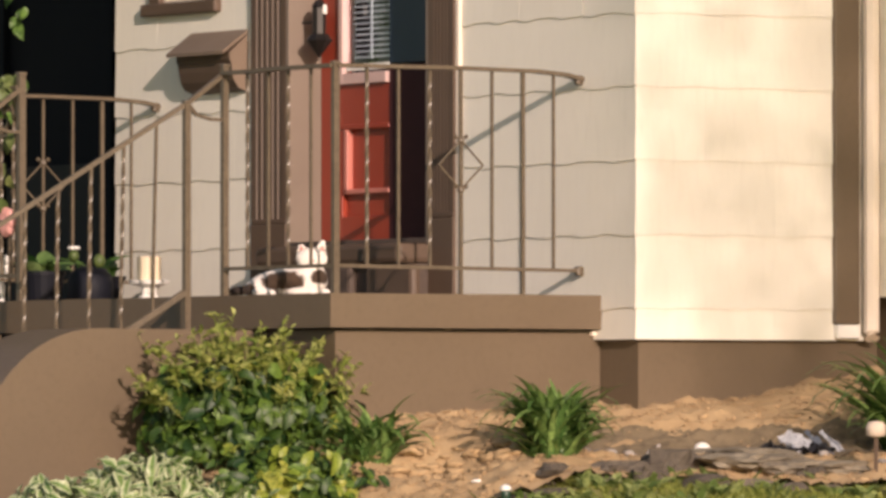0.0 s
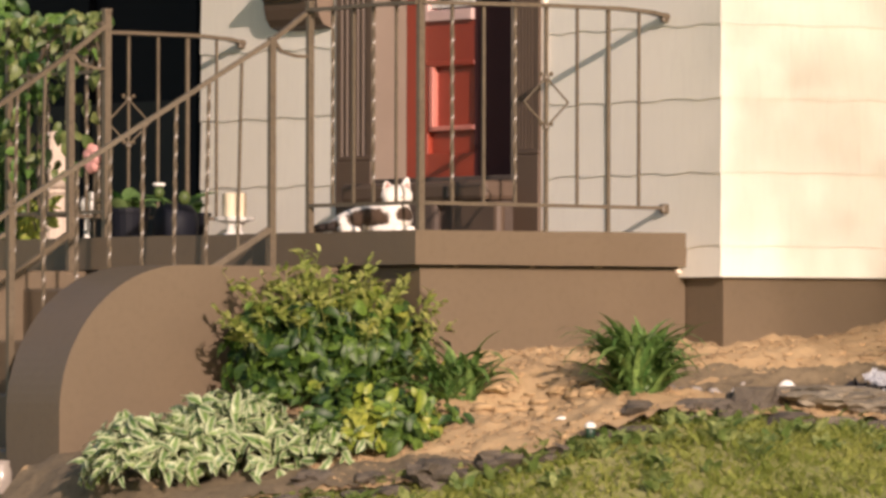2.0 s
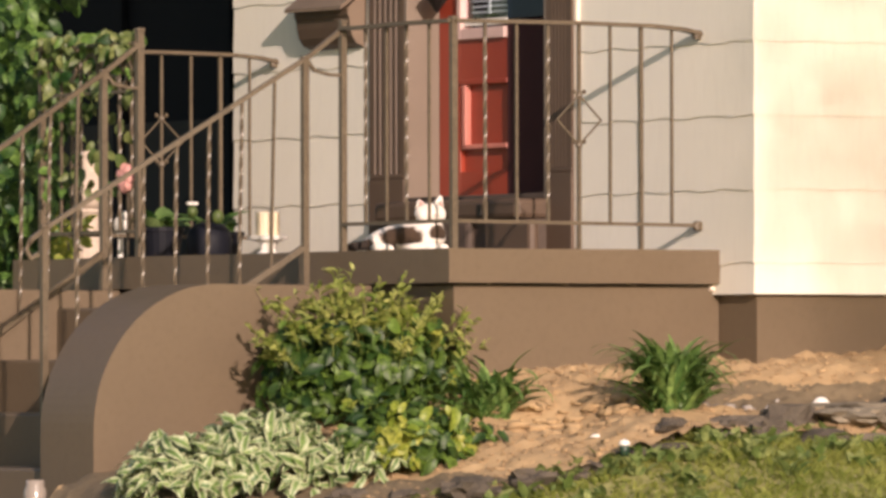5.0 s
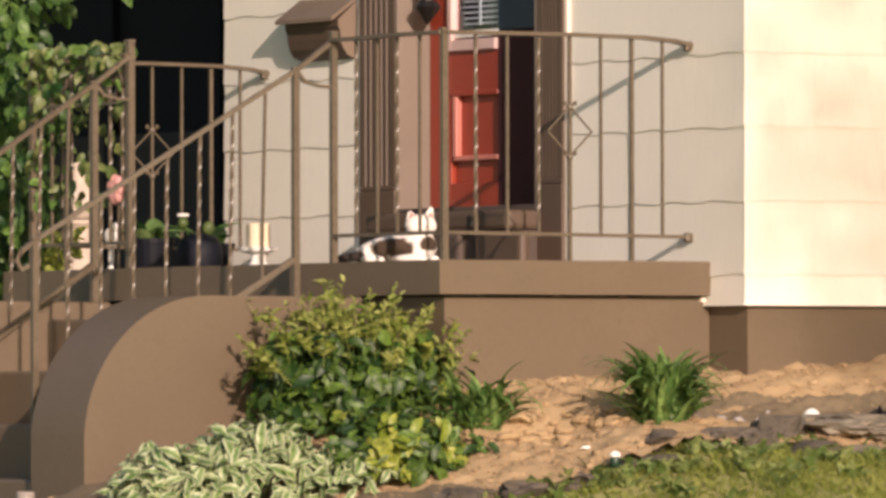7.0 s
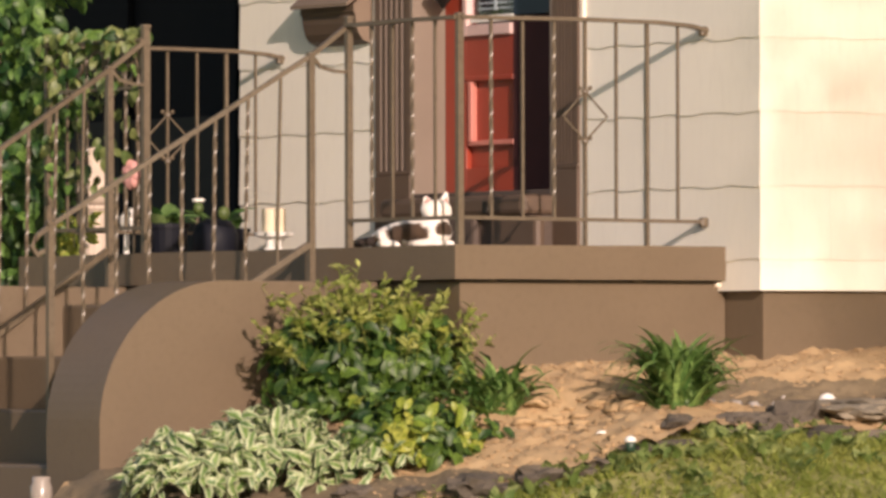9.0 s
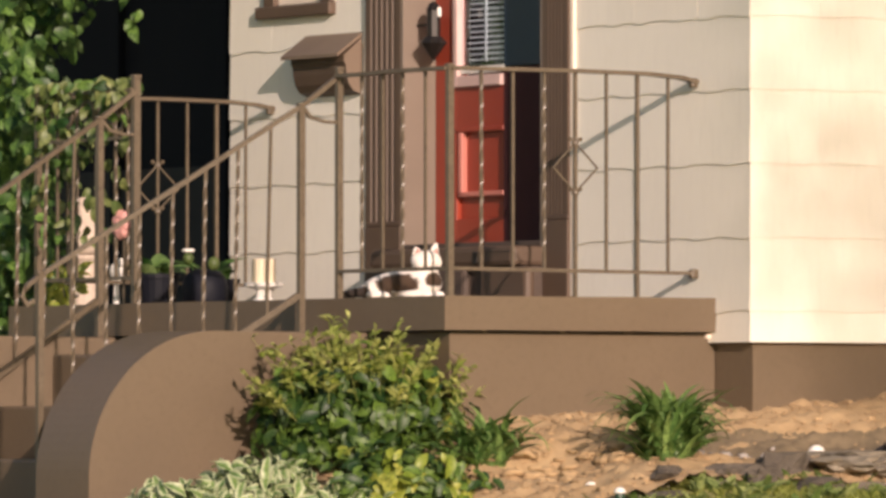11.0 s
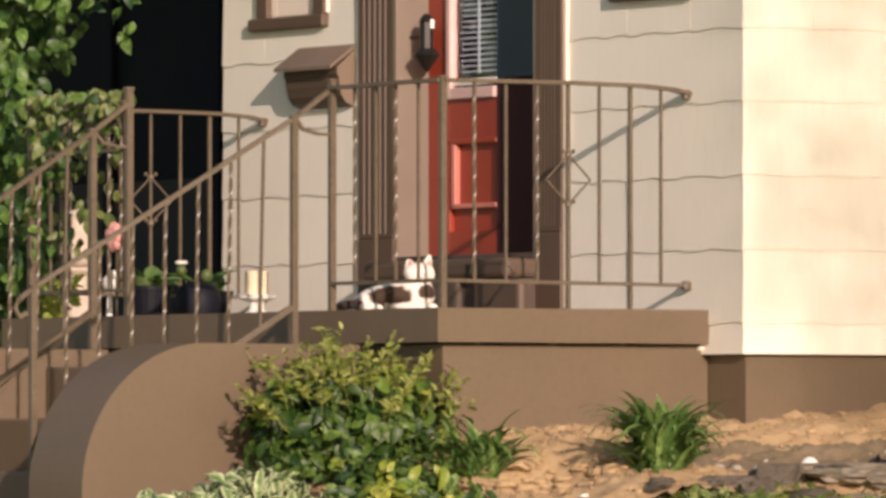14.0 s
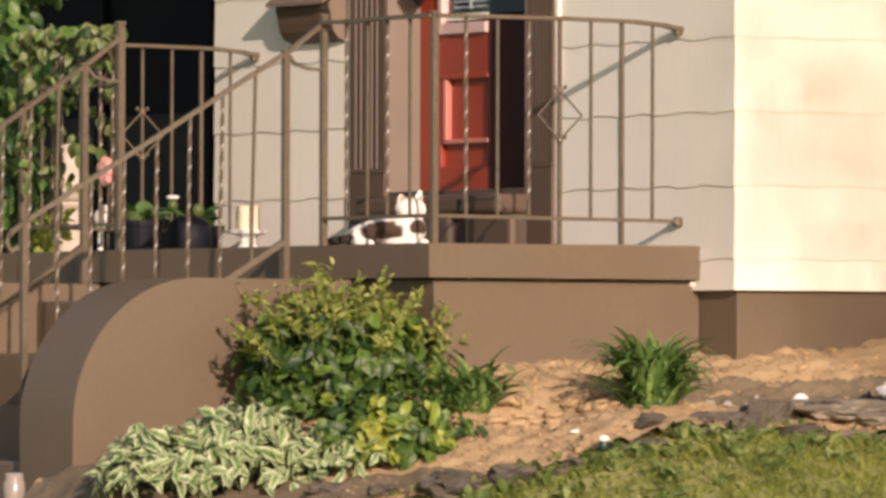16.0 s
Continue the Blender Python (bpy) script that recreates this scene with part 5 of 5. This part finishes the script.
while len(ps) < 70:
    y = R(-0.6, 0.7)
    x = edge_x(y) - 0.8 + R(-0.35, 0.45)
    ps.append((len(ps) % 4, Matrix.Translation((x, y, bed_z(x, y) + 0.006)) @ Matrix.Rotation(R(0, 6.28), 4, "Z") @ Matrix.Scale(R(0.2, 0.8), 4)))
tagged(strewn("pebbles", clods, ps, PEBBLE), "grey and pale pebbles in the dark soil", "pebbles", kind="stuff")
chips = [chip(0.026, 0.007, 0.003), chip(0.016, 0.011, 0.004), chip(0.036, 0.006, 0.003), chip(0.014, 0.009, 0.004)]
ps = []
while len(ps) < 3600:
    y = R(-2.0, 1.2)
    x = R(-0.35 if y < 0 else 0.0, edge_x(y))
    if trough(x, y) > 0.55 and R(0, 1) < 0.85:
        continue
    ps.append((len(ps) % 4, Matrix.Translation((x, y, bed_z(x, y) + 0.004)) @ Euler((R(-0.35, 0.35), R(-0.35, 0.35), R(0, 6.28))).to_matrix().to_4x4() @ Matrix.Scale(R(0.25, 0.62), 4)))
tagged(strewn("wood_chips", chips, ps, CHIP), "tan wood chips scattered over the bed", "wood chips", kind="stuff")

blades = [blade(0.075, 0.007, 0.9, 0.3, 3, 0.8, 0, 0.8), blade(0.055, 0.008, 1.3, 0.3, 3, 0.8, 0, 0.8), blade(0.095, 0.006, 0.6, 0.3, 3, 0.8, 0, 0.8), blade(0.06, 0.034, 0.8, 0.2, 3), blade(0.085, 0.03, 0.7, 0.3, 4)]
ps = []
while len(ps) < 62000:
    y = R(-3.6, 1.6)
    x = edge_x(y) + 2.6 * R(0, 1) ** 1.35 - 0.12 - 0.06 * noise.noise((y * 3.1, 4, 1))
    if noise.noise((x * 1.7, y * 1.7, 9)) < R(-0.9, 0.05) - 0.0 and R(0, 1) < 0.6:
        continue
    a = R(0, 6.28)
    s = R(0.2, 1.4)
    near = x - edge_x(y) < 0.35
    k = (3 if R(0, 1) < 0.6 else 4) if R(0, 1) < (0.45 if near else 0.16) else len(ps) % 3
    ps.append((k, aim((x, y, ground_z(x, y) - 0.004), (math.cos(a) * s, math.sin(a) * s, 1), R(-1, 1), R(0.38, 0.78) * (1 + 0.8 * max(0.0, noise.noise((x * 4.5, y * 4.5, 2)))) * (0.7 if near else 1))))
ws = []
weed = [blade(0.075, 0.036, 0.8, 0.3, 4), blade(0.06, 0.03, 1.1, 0.3, 4)]
for q in range(150):
    y = R(-2.3, 0.9)
    x = edge_x(y) + (R(-0.08, 0.2) if q % 3 else R(0.2, 0.7))
    for k in range(int(R(8, 22))):
        a = R(0, 6.28)
        s_ = R(0.2, 1.2)
        ws.append((k % 2, aim((x + R(-0.035, 0.035), y + R(-0.035, 0.035), ground_z(x, y)), (math.cos(a) * s_, math.sin(a) * s_, 1), R(-1, 1), R(0.5, 1.1))))
tagged(strewn("weeds", weed, ws, WEED), "broad-leaved pale green weeds along the bed's edge", "weeds", kind="stuff")
tagged(strewn("grass", blades, ps, GRASS), "uneven sunlit lawn grass with weeds", "grass", kind="stuff")

# ---- siding, shingle by shingle ----
COURSE, FIRST, WIDE = 0.267, 0.551, 0.61
_made = {}


def shingle(w, h, seed, wavy=1.0):
    key = (round(w, 3), round(h, 3), seed, wavy)
    if key not in _made:
        n = max(int(w / 0.022), 2)
        bm = B()
        ph = seed * 1.9
        rows_ = []
        for j, (z, th) in enumerate(((0.0, 0.016), (h, 0.010))):
            line = []
            for i_ in range(n + 1):
                x = w * i_ / n
                dz = wavy * (0.0048 * math.sin(x * 23 + ph) + 0.0016 * math.sin(x * 57 + ph * 2)) if j == 0 else 0
                line.append((x, z + dz, th))
            rows_.append(line)
        f0 = [bm.verts.new((x, -th, z)) for x, z, th in rows_[0]]
        f1 = [bm.verts.new((x, -th, z)) for x, z, th in rows_[1]]
        b0 = [bm.verts.new((x, 0.0, z)) for x, z, th in rows_[0]]
        for i_ in range(n):
            bm.faces.new((f0[i_], f0[i_ + 1], f1[i_ + 1], f1[i_]))
            bm.faces.new((b0[i_], b0[i_ + 1], f0[i_ + 1], f0[i_]))
        b1 = bm.verts.new((0, 0, h))
        b2 = bm.verts.new((w, 0, h))
        bm.faces.new((b0[0], f0[0], f1[0], b1))
        bm.faces.new((b0[-1], b2, f1[-1], f0[-1]))
        bmesh.ops.recalc_face_normals(bm, faces=bm.faces)
        me = bpy.data.meshes.new("shingle")
        bm.to_mesh(me)
        bm.free()
        me.materials.append(SIDING)
        _made[key] = me
    return _made[key]


def clad(parent, m, length, z0, z1, holes, wavy=1.0):
    """Courses of shingles over a wall of that length; m takes (along, 0, up) to the wall's face."""
    k = 0
    zs = [z0] + [z for z in (FIRST + COURSE * i_ for i_ in range(-3, 14)) if z0 + 0.02 < z < z1] + [z1]
    for za, zb in zip(zs, zs[1:]):
        cutsx = sorted({0.0, length} | {round(c, 4) for c in np.arange(-WIDE / 2 * (k % 2), length, WIDE) if 0 < c < length} | {e for a, b, c, d in holes for e in (a, b) if c < zb - 0.02 and d > za + 0.02 and 0 < e < length})
        for a, b in zip(cutsx, cutsx[1:]):
            if b - a < 0.012 or any(a >= h0 - 1e-3 and b <= h1 + 1e-3 and c < zb - 0.02 and d > za + 0.02 for h0, h1, c, d in holes):
                for h0, h1, c, d in holes:
                    if a >= h0 - 1e-3 and b <= h1 + 1e-3 and za + 0.02 < c < zb and b - a > 0.012:
                        piece("shingle", shingle(b - a - 0.0003, c - za, k % 3), parent, m @ Matrix.Translation((a, 0, za)))
                continue
            piece("shingle", shingle(b - a - 0.0003, zb - za + 0.012 if zb < z1 else zb - za, k % 3, 0.0 if za == z0 else wavy), parent, m @ Matrix.Translation((a, 0, za)))
        k += 1


clad(WALL_A, Matrix.Translation((LEFT, 0.012, 0)), -LEFT, Z0, Z1, [(PIL0 - LEFT, PIL1 - LEFT, 0, DZ), (WIN[0][0] - LEFT, WIN[0][1] - LEFT, WZ0, WZ1), (WIN[1][0] - LEFT, WIN[1][1] - LEFT, WZ0, WZ1)])
clad(WALL_B, Matrix.Translation((-0.012, 0.0, 0)) @ Matrix.Rotation(math.pi / 2, 4, "Z"), 1.05, Z0, Z1, [], 0.5)
clad(WALL_C, Matrix.Translation((0.012, 1.062, 0)), 3.0, 0.60, Z1, [])


def motions():
    """The cat turns its raised head a little now and then."""
    h = Vector(HEAD)
    walk(head, [(t, pose(h.x, h.y, h.z, 0, nod, turn)) for t, nod, turn in ((0, 4, -62), (1.0, 4, -60), (2.6, 0, -50), (6.5, 0, -52), (9.0, 2, -46), (11.5, 2, -44), (13.5, 0, -50), (16.0, 3, -42))])


motions()
